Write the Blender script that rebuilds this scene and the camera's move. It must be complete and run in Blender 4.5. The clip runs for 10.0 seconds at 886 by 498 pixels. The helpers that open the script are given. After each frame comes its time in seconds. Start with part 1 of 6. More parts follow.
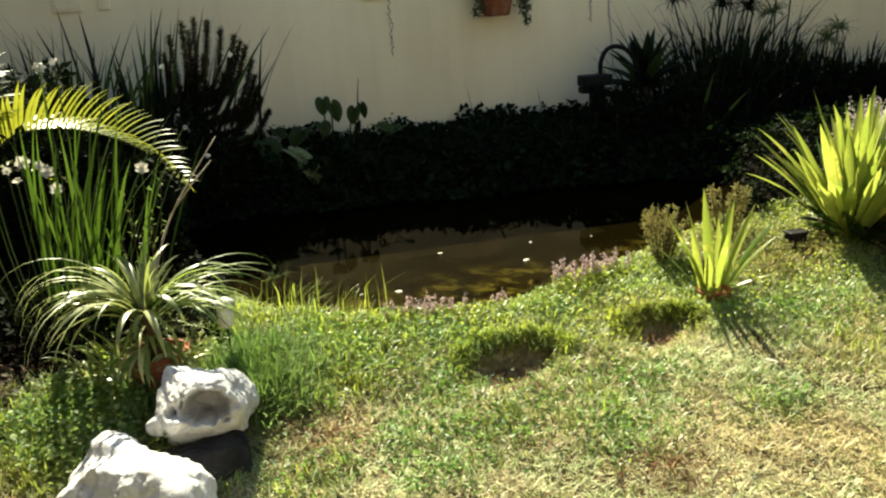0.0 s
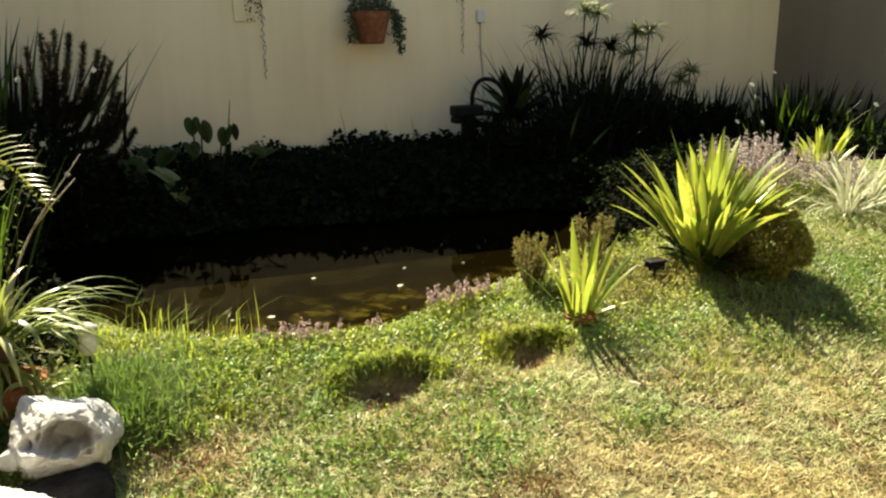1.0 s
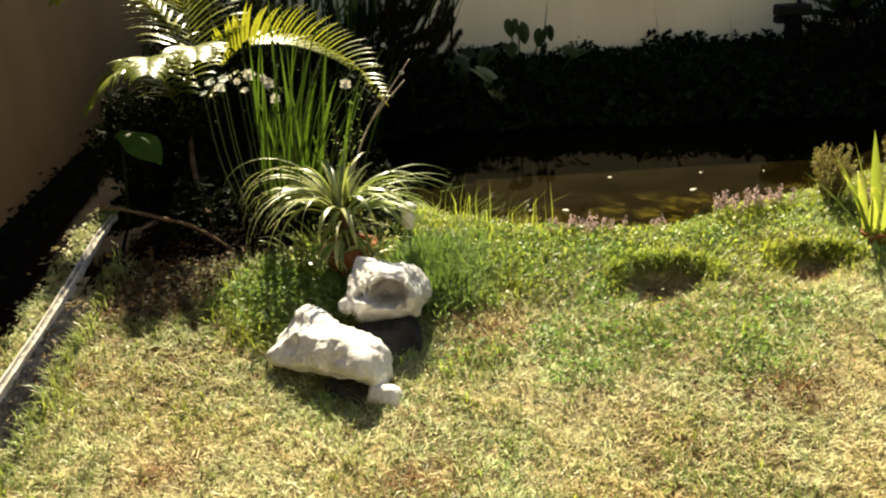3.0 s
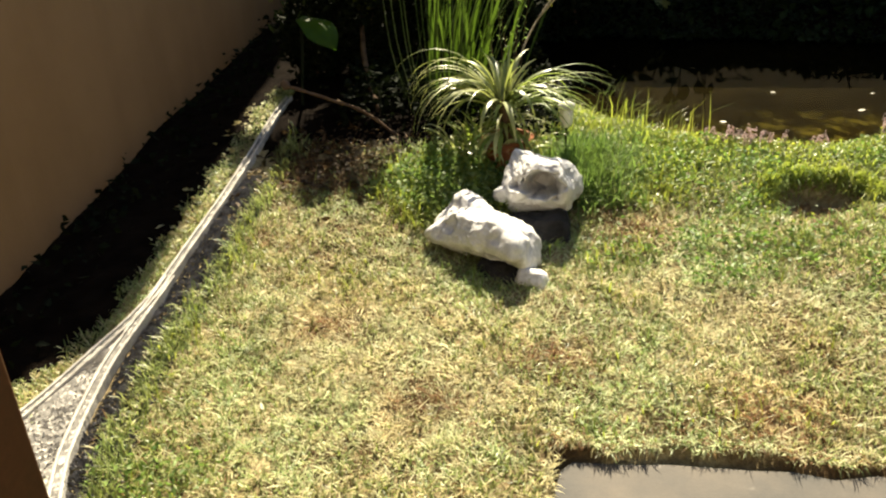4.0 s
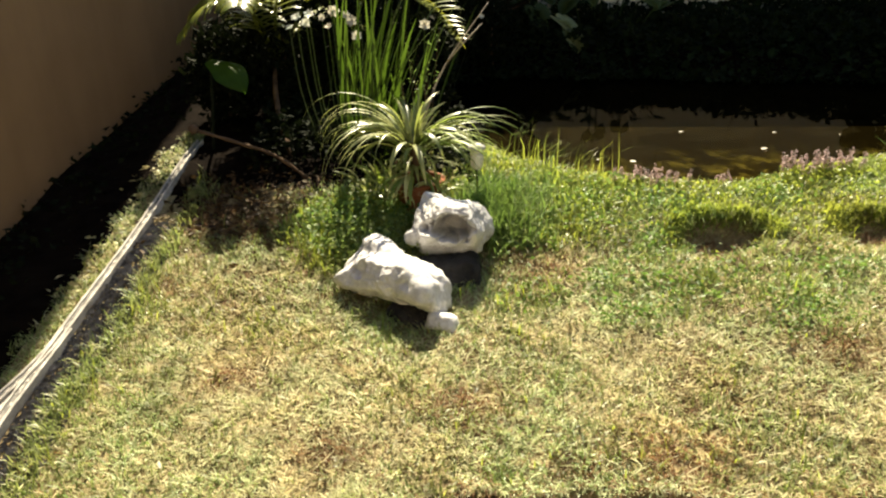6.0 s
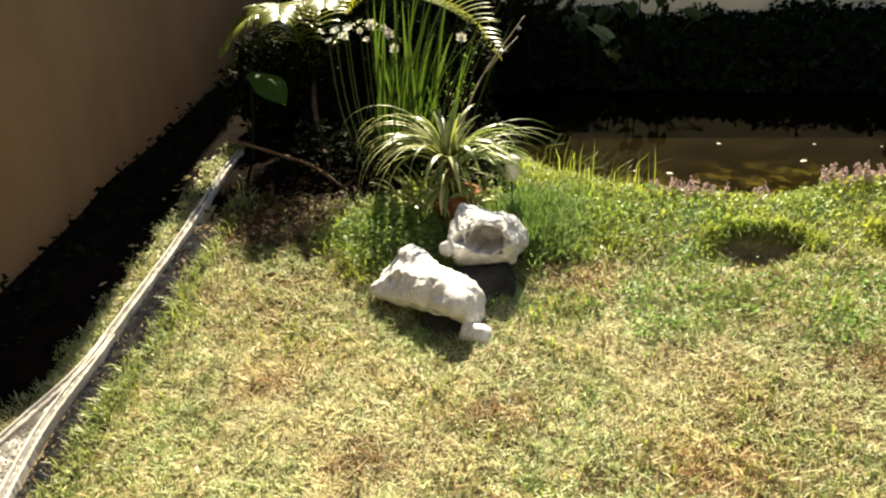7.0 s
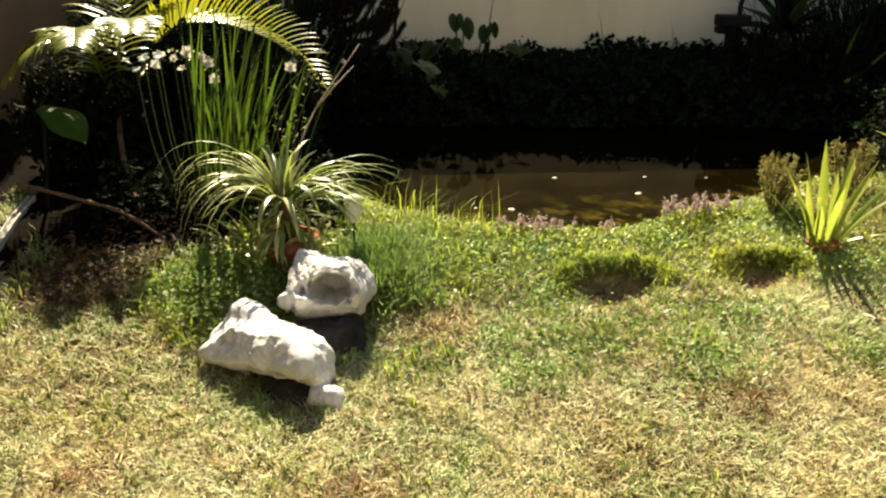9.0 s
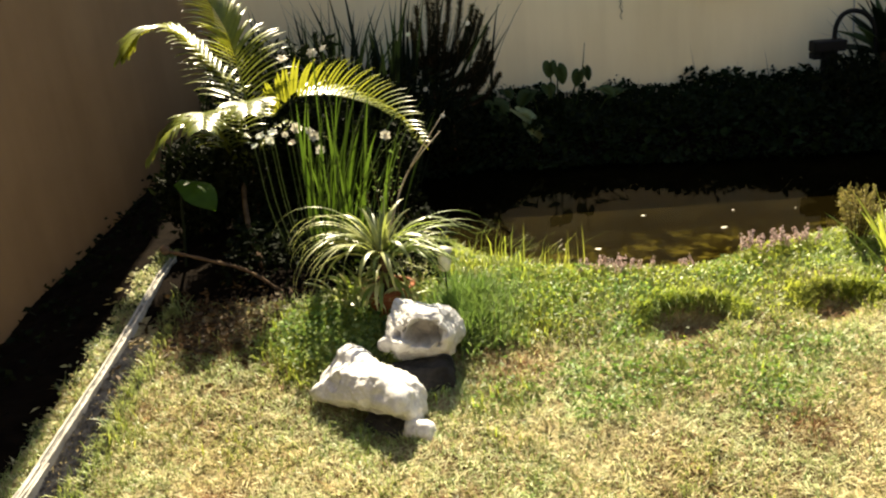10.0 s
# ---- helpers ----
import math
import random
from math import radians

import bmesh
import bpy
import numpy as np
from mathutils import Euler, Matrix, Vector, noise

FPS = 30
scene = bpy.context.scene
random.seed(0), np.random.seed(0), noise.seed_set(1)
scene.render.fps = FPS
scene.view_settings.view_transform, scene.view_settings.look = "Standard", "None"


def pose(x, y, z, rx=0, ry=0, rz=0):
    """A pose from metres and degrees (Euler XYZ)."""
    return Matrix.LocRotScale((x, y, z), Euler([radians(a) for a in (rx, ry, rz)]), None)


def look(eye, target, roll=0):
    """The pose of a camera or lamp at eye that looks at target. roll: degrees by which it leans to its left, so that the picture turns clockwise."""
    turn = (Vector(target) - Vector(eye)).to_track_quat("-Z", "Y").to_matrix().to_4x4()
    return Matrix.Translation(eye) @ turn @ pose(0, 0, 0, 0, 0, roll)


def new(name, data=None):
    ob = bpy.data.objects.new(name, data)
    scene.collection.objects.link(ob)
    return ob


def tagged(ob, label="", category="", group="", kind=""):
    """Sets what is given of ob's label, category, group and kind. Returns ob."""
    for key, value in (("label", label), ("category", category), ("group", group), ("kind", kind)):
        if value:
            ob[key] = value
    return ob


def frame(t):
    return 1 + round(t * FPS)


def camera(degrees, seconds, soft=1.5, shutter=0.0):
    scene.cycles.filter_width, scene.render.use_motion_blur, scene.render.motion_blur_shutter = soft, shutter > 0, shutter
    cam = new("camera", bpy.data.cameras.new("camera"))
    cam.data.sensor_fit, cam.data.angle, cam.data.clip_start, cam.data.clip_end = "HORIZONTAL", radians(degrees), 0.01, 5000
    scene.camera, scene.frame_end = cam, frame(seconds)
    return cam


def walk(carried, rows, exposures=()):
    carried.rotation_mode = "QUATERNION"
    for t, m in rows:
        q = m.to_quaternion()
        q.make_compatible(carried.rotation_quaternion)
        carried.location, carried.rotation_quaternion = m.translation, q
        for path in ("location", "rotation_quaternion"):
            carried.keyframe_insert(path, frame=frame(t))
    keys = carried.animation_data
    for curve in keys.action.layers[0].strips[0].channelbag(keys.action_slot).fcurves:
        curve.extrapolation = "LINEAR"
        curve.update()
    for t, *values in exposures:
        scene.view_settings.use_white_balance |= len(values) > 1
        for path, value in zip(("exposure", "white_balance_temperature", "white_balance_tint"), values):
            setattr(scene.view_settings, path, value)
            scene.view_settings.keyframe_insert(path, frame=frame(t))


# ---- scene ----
cam = camera(55.4, 10.0, 2.2)

PATH = [
    (0, (0.4300, -0.1965, 1.4287), (0.8500, 1.6750, 0.8619), -3.77),
    (0.5, (0.4300, -0.1920, 1.4370), (0.9730, 1.6590, 0.9090), -3.31),
    (1, (0.3980, -0.2057, 1.4311), (1.1201, 1.5860, 0.9131), -0.66),
    (1.5, (0.3840, -0.2076, 1.4139), (1.1160, 1.5741, 0.8754), 0.31),
    (2, (0.3720, -0.2445, 1.4115), (1.0251, 1.5551, 0.8329), 1.05),
    (2.5, (0.3780, -0.3431, 1.4482), (0.7761, 1.4977, 0.7751), -1.36),
    (3, (0.4430, -0.5107, 1.5135), (0.4260, 1.3545, 0.7917), -3.56),
    (3.2, (0.4660, -0.5839, 1.5458), (0.3640, 1.2689, 0.7996), -3.97),
    (4.3, (0.3670, -0.7028, 1.4779), (-0.0139, 0.9971, 0.4954), -1.93),
    (4.5, (0.3780, -0.6933, 1.4405), (0.0008, 0.9815, 0.4144), -1.11),
    (5, (0.4180, -0.6707, 1.4620), (0.1550, 1.0264, 0.4369), -1.51),
    (5.5, (0.4660, -0.6474, 1.5046), (0.2900, 1.1244, 0.5936), -0.97),
    (6, (0.4700, -0.6531, 1.5303), (0.2860, 1.1579, 0.7018), -1.77),
    (6.2, (0.4730, -0.6667, 1.5394), (0.2601, 1.1501, 0.7308), -1.91),
    (7.3, (0.4830, -0.6724, 1.5511), (0.2089, 1.1356, 0.7412), -2.47),
    (7.5, (0.4510, -0.6134, 1.5218), (0.2710, 1.1904, 0.6769), -1.88),
    (8, (0.3900, -0.3596, 1.4551), (0.4480, 1.4905, 0.6975), 1.27),
    (8.5, (0.3120, -0.2653, 1.3771), (0.5260, 1.5906, 0.6631), 2.43),
    (9, (0.3630, -0.3868, 1.4584), (0.5239, 1.4687, 0.7295), 0.35),
    (9.5, (0.4550, -0.5852, 1.5657), (0.3950, 1.2715, 0.8247), -2.47),
    (10, (0.5240, -0.6748, 1.6341), (0.3880, 1.2106, 0.9809), -5.21),
]
walk(cam, [(t, look(e, g, r)) for t, e, g, r in PATH], [(0.0, 1.99, 6700, 1), (0.5, 1.96, 6950, 4), (1.0, 1.91, 7350, 5), (2.5, 1.88, 7600, 5), (3.5, 1.87, 7300, 10), (4.5, 1.97, 6950, 10), (5.2, 1.85, 7050, 10), (6.0, 1.88, 7150, 10), (7.5, 2.0, 7100, 9), (9.0, 1.93, 7450, 10), (9.5, 1.93, 7450, 10), (10.0, 2.07, 7400, 10)])

# ---- light ----
SUN_DIR = Vector((-0.10, 0.94, 1.0)).normalized()
ELEV = math.asin(SUN_DIR.z)
world = bpy.data.worlds.new("sky")
scene.world = world
world.use_nodes = True
wn = world.node_tree
sky = wn.nodes.new("ShaderNodeTexSky")
sky.sky_type = "NISHITA"
sky.sun_disc = False
sky.sun_elevation = ELEV
sky.sun_rotation = math.atan2(SUN_DIR.x, SUN_DIR.y)
wn.links.new(sky.outputs[0], wn.nodes["Background"].inputs[0])
wn.nodes["Background"].inputs[1].default_value = 0.056
sun_data = bpy.data.lights.new("sun", "SUN")
sun_data.energy = 5.0
sun_data.angle = radians(0.55)
sun_data.color = (1.0, 0.91, 0.72)
sun = new("sun", sun_data)
sun.matrix_world = look((SUN_DIR * 20)[:], (0, 0, 0))


# ---- materials ----
def mat_new(name):
    m = bpy.data.materials.new(name)
    m.use_nodes = True
    nt = m.node_tree
    return m, nt, nt.nodes["Principled BSDF"]


def node(nt, kind, **values):
    n = nt.nodes.new(kind)
    for k, v in values.items():
        n.inputs[k].default_value = v
    return n


def ramp(nt, fac, stops):
    r = nt.nodes.new("ShaderNodeValToRGB")
    while len(r.color_ramp.elements) < len(stops):
        r.color_ramp.elements.new(0.5)
    for e, (p, c) in zip(r.color_ramp.elements, stops):
        e.position, e.color = p, (*c, 1)
    nt.links.new(fac, r.inputs[0])
    return r.outputs[0]


def mixc(nt, fac, a, b, mode="MIX"):
    m = nt.nodes.new("ShaderNodeMix")
    m.data_type, m.blend_type = "RGBA", mode
    for sock, v in ((m.inputs[0], fac), (m.inputs[6], a), (m.inputs[7], b)):
        if isinstance(v, (int, float)):
            sock.default_value = v
        elif isinstance(v, tuple):
            sock.default_value = (*v, 1)
        else:
            nt.links.new(v, sock)
    return m.outputs[2]


def noise_out(nt, scale, detail=4, rough=0.55, coords="Object", dist=0.0):
    tc = nt.nodes.new("ShaderNodeTexCoord")
    n = node(nt, "ShaderNodeTexNoise", Scale=scale, Detail=detail, Roughness=rough, Distortion=dist)
    nt.links.new(tc.outputs[coords], n.inputs["Vector"])
    return n.outputs["Fac"]


def bump(nt, bsdf, fac, strength, distance):
    b = node(nt, "ShaderNodeBump", Strength=strength, Distance=distance)
    nt.links.new(fac, b.inputs["Height"])
    nt.links.new(b.outputs[0], bsdf.inputs["Normal"])


def rough_mat(name, dark, light, scale, fine, rough=0.85, relief=0.4, depth=0.01, spots=None):
    """A rough mineral surface: broad stains, fine grain, relief."""
    m, nt, p = mat_new(name)
    broad = noise_out(nt, scale, 5)
    grain = noise_out(nt, fine, 3, 0.7)
    c = ramp(nt, broad, ((0.3, dark), (0.7, light)))
    g = ramp(nt, grain, ((0.3, (0.72, 0.72, 0.72)), (0.7, (1.0, 1.0, 1.0))))
    c = mixc(nt, 1.0, c, g, "MULTIPLY")
    if spots:
        s = ramp(nt, noise_out(nt, scale * 2.7, 6, 0.65, dist=0.4), ((0.52, (0, 0, 0)), (0.62, (1, 1, 1))))
        c = mixc(nt, s, c, spots)
    nt.links.new(c, p.inputs["Base Color"])
    p.inputs["Roughness"].default_value = rough
    p.inputs["Specular IOR Level"].default_value = 0.12
    bump(nt, p, grain, relief, depth)
    return m


def leaf_mat(name, dark, light, glow, trans=0.4, rough=0.45, island=False, spec=0.4, tip=None):
    """A leaf: colour differs from leaf to leaf, light shines through."""
    m, nt, p = mat_new(name)
    if island:
        rnd = nt.nodes.new("ShaderNodeNewGeometry").outputs["Random Per Island"]
    else:
        rnd = nt.nodes.new("ShaderNodeObjectInfo").outputs["Random"]
    c = ramp(nt, rnd, ((0.0, dark), (1.0, light)))
    blotch = ramp(nt, noise_out(nt, 30, 4), ((0.35, (0.7, 0.7, 0.7)), (0.65, (1, 1, 1))))
    c = mixc(nt, 1.0, c, blotch, "MULTIPLY")
    if island:
        c = mixc(nt, 1.0, c, ramp(nt, noise_out(nt, 7, 5, 0.65), ((0.34, (0.55, 0.50, 0.42)), (0.52, (0.95, 0.95, 0.92)), (0.68, (1.0, 1.0, 1.0)))), "MULTIPLY")
        c = mixc(nt, 1.0, c, ramp(nt, noise_out(nt, 2.6, 6, 0.6, dist=0.5), ((0.38, (1.0, 0.90, 0.76)), (0.50, (0.96, 0.97, 0.94)), (0.62, (0.80, 0.98, 0.84)))), "MULTIPLY")
    if tip:
        c = mixc(nt, ramp(nt, noise_out(nt, 9, 3), ((0.58, (0, 0, 0)), (0.68, (1, 1, 1)))), c, tip)
    nt.links.new(c, p.inputs["Base Color"])
    p.inputs["Roughness"].default_value = rough
    p.inputs["Specular IOR Level"].default_value = spec
    t = node(nt, "ShaderNodeBsdfTranslucent")
    nt.links.new(mixc(nt, 1.0, mixc(nt, 0.5, c, glow), (1.0, 1.0, 1.0), "MULTIPLY"), t.inputs["Color"])
    mx = node(nt, "ShaderNodeMixShader", Fac=trans)
    nt.links.new(p.outputs[0], mx.inputs[1])
    nt.links.new(t.outputs[0], mx.inputs[2])
    nt.links.new(mx.outputs[0], nt.nodes["Material Output"].inputs["Surface"])
    return m


def plain_mat(name, colour, rough=0.5, metal=0.0, spec=0.5):
    m, nt, p = mat_new(name)
    g = ramp(nt, noise_out(nt, 40, 4), ((0.3, tuple(0.75 * c for c in colour)), (0.7, colour)))
    nt.links.new(g, p.inputs["Base Color"])
    p.inputs["Roughness"].default_value = rough
    p.inputs["Metallic"].default_value = metal
    p.inputs["Specular IOR Level"].default_value = spec
    return m


def plaster_mat(name, dark, light):
    """Painted plaster: faint clouds, trowel relief, damp streaks that run down."""
    m, nt, p = mat_new(name)
    c = ramp(nt, noise_out(nt, 0.9, 6, 0.6), ((0.3, dark), (0.7, light)))
    tc = nt.nodes.new("ShaderNodeTexCoord")
    mp = nt.nodes.new("ShaderNodeMapping")
    mp.inputs["Scale"].default_value = (5, 5, 0.5)
    nt.links.new(tc.outputs["Object"], mp.inputs["Vector"])
    st = node(nt, "ShaderNodeTexNoise", Scale=1.0, Detail=5, Roughness=0.6)
    nt.links.new(mp.outputs[0], st.inputs["Vector"])
    s = ramp(nt, st.outputs["Fac"], ((0.45, (1, 1, 1)), (0.75, (0.92, 0.91, 0.89))))
    c = mixc(nt, 1.0, c, s, "MULTIPLY")
    nt.links.new(c, p.inputs["Base Color"])
    p.inputs["Roughness"].default_value = 0.9
    p.inputs["Specular IOR Level"].default_value = 0.15
    bump(nt, p, noise_out(nt, 60, 5, 0.6), 0.25, 0.004)
    return m


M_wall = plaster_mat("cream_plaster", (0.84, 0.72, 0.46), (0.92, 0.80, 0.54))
# west and east plaster: shade on these walls is put into the colour
M_wall_left = plaster_mat("shade_tan_plaster", (0.205, 0.118, 0.054), (0.27, 0.163, 0.078))
M_wall_right = plaster_mat("shade_grey_brown_plaster", (0.205, 0.165, 0.112), (0.255, 0.208, 0.142))
M_house = plaster_mat("house_plaster", (0.26, 0.23, 0.18), (0.33, 0.29, 0.23))
M_concrete, nt, p = mat_new("slab_concrete")
c = ramp(nt, noise_out(nt, 2.6, 6, 0.6), ((0.34, (0.060, 0.060, 0.056)), (0.66, (0.128, 0.110, 0.088))))
c = mixc(nt, 1.0, c, ramp(nt, noise_out(nt, 9, 5, 0.6), ((0.3, (0.90, 0.90, 0.90)), (0.7, (1.0, 1.0, 1.0)))), "MULTIPLY")
c = mixc(nt, 1.0, c, ramp(nt, noise_out(nt, 170, 3, 0.7), ((0.3, (0.88, 0.88, 0.88)), (0.7, (1.0, 1.0, 1.0)))), "MULTIPLY")
c = mixc(nt, ramp(nt, noise_out(nt, 11, 2, 0.4), ((0.70, (0, 0, 0)), (0.78, (0.8, 0.8, 0.8)))), c, (0.26, 0.24, 0.21))
nt.links.new(c, p.inputs["Base Color"])
p.inputs["Roughness"].default_value = 0.7
p.inputs["Specular IOR Level"].default_value = 0.15
bump(nt, p, noise_out(nt, 120, 4, 0.6), 0.2, 0.003)
M_kerb = rough_mat("edging_concrete", (0.11, 0.106, 0.098), (0.26, 0.25, 0.23), 18, 120, 0.85, 0.9, 0.006, spots=(0.50, 0.47, 0.42))
M_rock = rough_mat("pale_limestone", (0.52, 0.517, 0.51), (0.74, 0.735, 0.725), 6, 70, 0.9, 0.6, 0.008, spots=(0.44, 0.437, 0.43))
M_kerb_pale = rough_mat("worn_pale_concrete", (0.34, 0.32, 0.285), (0.60, 0.575, 0.52), 14, 140, 0.85, 0.6, 0.003)
# dark stone, near black to hold the shade below the limestone
M_rock_dark = rough_mat("shade_dark_stone", (0.014, 0.013, 0.012), (0.055, 0.052, 0.048), 12, 80, 0.9, 0.8, 0.008)
M_gravel = rough_mat("dark_gravel", (0.045, 0.043, 0.042), (0.25, 0.24, 0.23), 30, 120, 0.9, 0.7, 0.006)
M_terracotta = rough_mat("terracotta", (0.20, 0.07, 0.03), (0.32, 0.12, 0.05), 8, 90, 0.8, 0.3, 0.002, spots=(0.26, 0.14, 0.08))
M_soil = rough_mat("potting_soil", (0.02, 0.015, 0.01), (0.06, 0.045, 0.03), 25, 140, 0.95, 0.9, 0.01)
M_bark = rough_mat("bark", (0.06, 0.036, 0.022), (0.15, 0.098, 0.06), 14, 110, 0.85, 0.7, 0.004)
M_deadwood = rough_mat("bleached_wood", (0.30, 0.25, 0.19), (0.55, 0.48, 0.38), 12, 120, 0.8, 0.5, 0.003)
M_post = rough_mat("brown_painted_wood", (0.048, 0.016, 0.007), (0.082, 0.029, 0.012), 3, 60, 0.45, 0.2, 0.002)
M_black = plain_mat("black_plastic", (0.008, 0.008, 0.008), 0.6, 0.0, 0.12)
M_white = plain_mat("white_plastic", (0.75, 0.74, 0.70), 0.4)
M_grey = plain_mat("grey_paint", (0.38, 0.38, 0.35), 0.6)
M_hose = plain_mat("brown_hose", (0.10, 0.06, 0.04), 0.5)

M_straw = leaf_mat("straw_blade", (0.33, 0.295, 0.13), (0.73, 0.70, 0.43), (0.68, 0.64, 0.38), 0.25, 0.6, True, 0.3)
M_lawn = leaf_mat("lawn_blade", (0.10, 0.17, 0.04), (0.45, 0.51, 0.20), (0.48, 0.57, 0.16), 0.35, 0.42, True, 0.45)
M_brown = leaf_mat("brown_blade", (0.08, 0.035, 0.013), (0.30, 0.155, 0.058), (0.4, 0.22, 0.08), 0.2, 0.65, True, 0.2)
M_lush = leaf_mat("lush_blade", (0.07, 0.15, 0.025), (0.43, 0.48, 0.11), (0.60, 0.68, 0.09), 0.42, 0.42, True, 0.4)
M_weed = leaf_mat("weed_leaf", (0.035, 0.09, 0.018), (0.24, 0.36, 0.09), (0.3, 0.5, 0.1), 0.33, 0.5, True, 0.3)
M_herb = leaf_mat("herb_leaf", (0.055, 0.12, 0.03), (0.39, 0.48, 0.18), (0.3, 0.5, 0.1), 0.33, 0.55, True, 0.22)
# cover leaves near black: the bank's deep shade is in this colour
M_cover = leaf_mat("shade_darkened_cover", (0.003, 0.006, 0.002), (0.016, 0.026, 0.009), (0.03, 0.07, 0.01), 0.15, 0.75, True, 0.06)
# brown fallen leaves, darkened further for the palm's shade
M_litter = leaf_mat("leaf_litter", (0.022, 0.013, 0.007), (0.10, 0.062, 0.03), (0.3, 0.2, 0.08), 0.1, 0.7, True, 0.2)
M_flax = leaf_mat("yellow_flax_leaf", (0.07, 0.15, 0.03), (0.42, 0.45, 0.10), (0.52, 0.60, 0.07), 0.40, 0.36, False, 0.6, tip=(0.52, 0.46, 0.12))
M_reed = leaf_mat("reed_leaf", (0.014, 0.038, 0.006), (0.075, 0.120, 0.022), (0.13, 0.24, 0.02), 0.25, 0.4, False, 0.45)
M_strap = leaf_mat("pale_strap_leaf", (0.12, 0.17, 0.05), (0.48, 0.49, 0.22), (0.5, 0.56, 0.12), 0.32, 0.36, False, 0.55, )
M_lushleaf = leaf_mat("fresh_strap_leaf", (0.09, 0.16, 0.03), (0.30, 0.38, 0.09), (0.40, 0.52, 0.07), 0.38, 0.4, False, 0.4)
M_palm = leaf_mat("palm_leaflet", (0.10, 0.14, 0.02), (0.25, 0.28, 0.035), (0.44, 0.43, 0.03), 0.38, 0.28, False, 0.8)
M_broad = leaf_mat("broad_leaf", (0.04, 0.10, 0.012), (0.06, 0.14, 0.016), (0.13, 0.34, 0.02), 0.6, 0.5, False, 0.2)
# M_dark, M_darkmass and M_brush: plants near black, shade put into the leaf colour
M_dark = leaf_mat("shade_darkened_leaf", (0.006, 0.010, 0.005), (0.018, 0.027, 0.011), (0.02, 0.04, 0.01), 0.12, 0.6, False, 0.12)
M_darkmass = leaf_mat("shade_darkened_needles", (0.004, 0.007, 0.004), (0.015, 0.020, 0.009), (0.02, 0.03, 0.01), 0.1, 0.7, True, 0.03)
M_brush = leaf_mat("shade_darkened_brush", (0.010, 0.010, 0.006), (0.034, 0.032, 0.017), (0.06, 0.05, 0.02), 0.2, 0.7, True, 0.05)
M_taro_pale = leaf_mat("pale_taro_leaf", (0.16, 0.20, 0.08), (0.28, 0.32, 0.14), (0.2, 0.3, 0.1), 0.2, 0.4, False, 0.4)
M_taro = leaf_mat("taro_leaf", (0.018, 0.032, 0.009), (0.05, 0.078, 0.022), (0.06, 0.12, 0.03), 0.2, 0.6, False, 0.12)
# pale rays for the umbels in sun, light put into the colour
M_umbel = leaf_mat("papyrus_ray_sunlit", (0.13, 0.17, 0.07), (0.36, 0.40, 0.20), (0.2, 0.25, 0.1), 0.3, 0.5, True, 0.3)
M_pink = leaf_mat("pink_floret", (0.42, 0.30, 0.31), (0.74, 0.60, 0.60), (0.6, 0.4, 0.45), 0.3, 0.6, True, 0.2)
M_heather = leaf_mat("heather_floret", (0.46, 0.38, 0.42), (0.80, 0.71, 0.75), (0.6, 0.5, 0.55), 0.3, 0.6, True, 0.2)
M_petal = leaf_mat("white_petal", (0.70, 0.69, 0.60), (0.85, 0.84, 0.76), (0.8, 0.8, 0.7), 0.35, 0.5, True, 0.3)
M_box = leaf_mat("box_leaf", (0.06, 0.06, 0.014), (0.52, 0.48, 0.12), (0.5, 0.5, 0.08), 0.32, 0.45, True, 0.35)
M_fern = leaf_mat("rusty_needle", (0.11, 0.13, 0.03), (0.42, 0.33, 0.14), (0.45, 0.42, 0.12), 0.3, 0.55, True, 0.25)
M_silver = leaf_mat("silver_blade", (0.26, 0.29, 0.16), (0.66, 0.66, 0.50), (0.6, 0.62, 0.4), 0.3, 0.5, False, 0.4)
M_vine = leaf_mat("vine_leaf", (0.05, 0.045, 0.028), (0.13, 0.11, 0.06), (0.1, 0.1, 0.05), 0.15, 0.5, True, 0.2)
M_succulent = leaf_mat("succulent_leaf", (0.06, 0.08, 0.045), (0.16, 0.19, 0.10), (0.1, 0.14, 0.06), 0.15, 0.5, True, 0.3)

# ground: soil, thatch and moss
M_ground, nt, p = mat_new("garden_soil")
soil = ramp(nt, noise_out(nt, 6, 6, 0.65), ((0.3, (0.055, 0.035, 0.018)), (0.7, (0.15, 0.10, 0.05))))
thatch = ramp(nt, noise_out(nt, 55, 5, 0.7), ((0.35, (0.16, 0.125, 0.06)), (0.7, (0.42, 0.36, 0.20))))
soil = mixc(nt, ramp(nt, noise_out(nt, 2.2, 4), ((0.38, (0, 0, 0)), (0.55, (1, 1, 1)))), soil, thatch)
nt.links.new(soil, p.inputs["Base Color"])
p.inputs["Roughness"].default_value = 0.95
p.inputs["Specular IOR Level"].default_value = 0.1
bump(nt, p, noise_out(nt, 90, 6, 0.7), 0.8, 0.012)

# soil turned near black, shade put into its colour
M_shade_soil = rough_mat("shade_darkened_soil", (0.003, 0.002, 0.0015), (0.010, 0.007, 0.0045), 12, 110, 0.95, 0.9, 0.012)
M_shade_soil.node_tree.nodes["Principled BSDF"].inputs["Specular IOR Level"].default_value = 0.02

# pond bed: mud with olive algae, colour fading to black where the wall's shade lies
M_bed, nt, p = mat_new("pond_mud")
c = ramp(nt, noise_out(nt, 8.5, 6, 0.68, dist=0.4), ((0.40, (0.006, 0.005, 0.003)), (0.52, (0.022, 0.019, 0.008)), (0.62, (0.13, 0.12, 0.045))))
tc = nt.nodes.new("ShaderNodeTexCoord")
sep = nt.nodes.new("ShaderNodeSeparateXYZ")
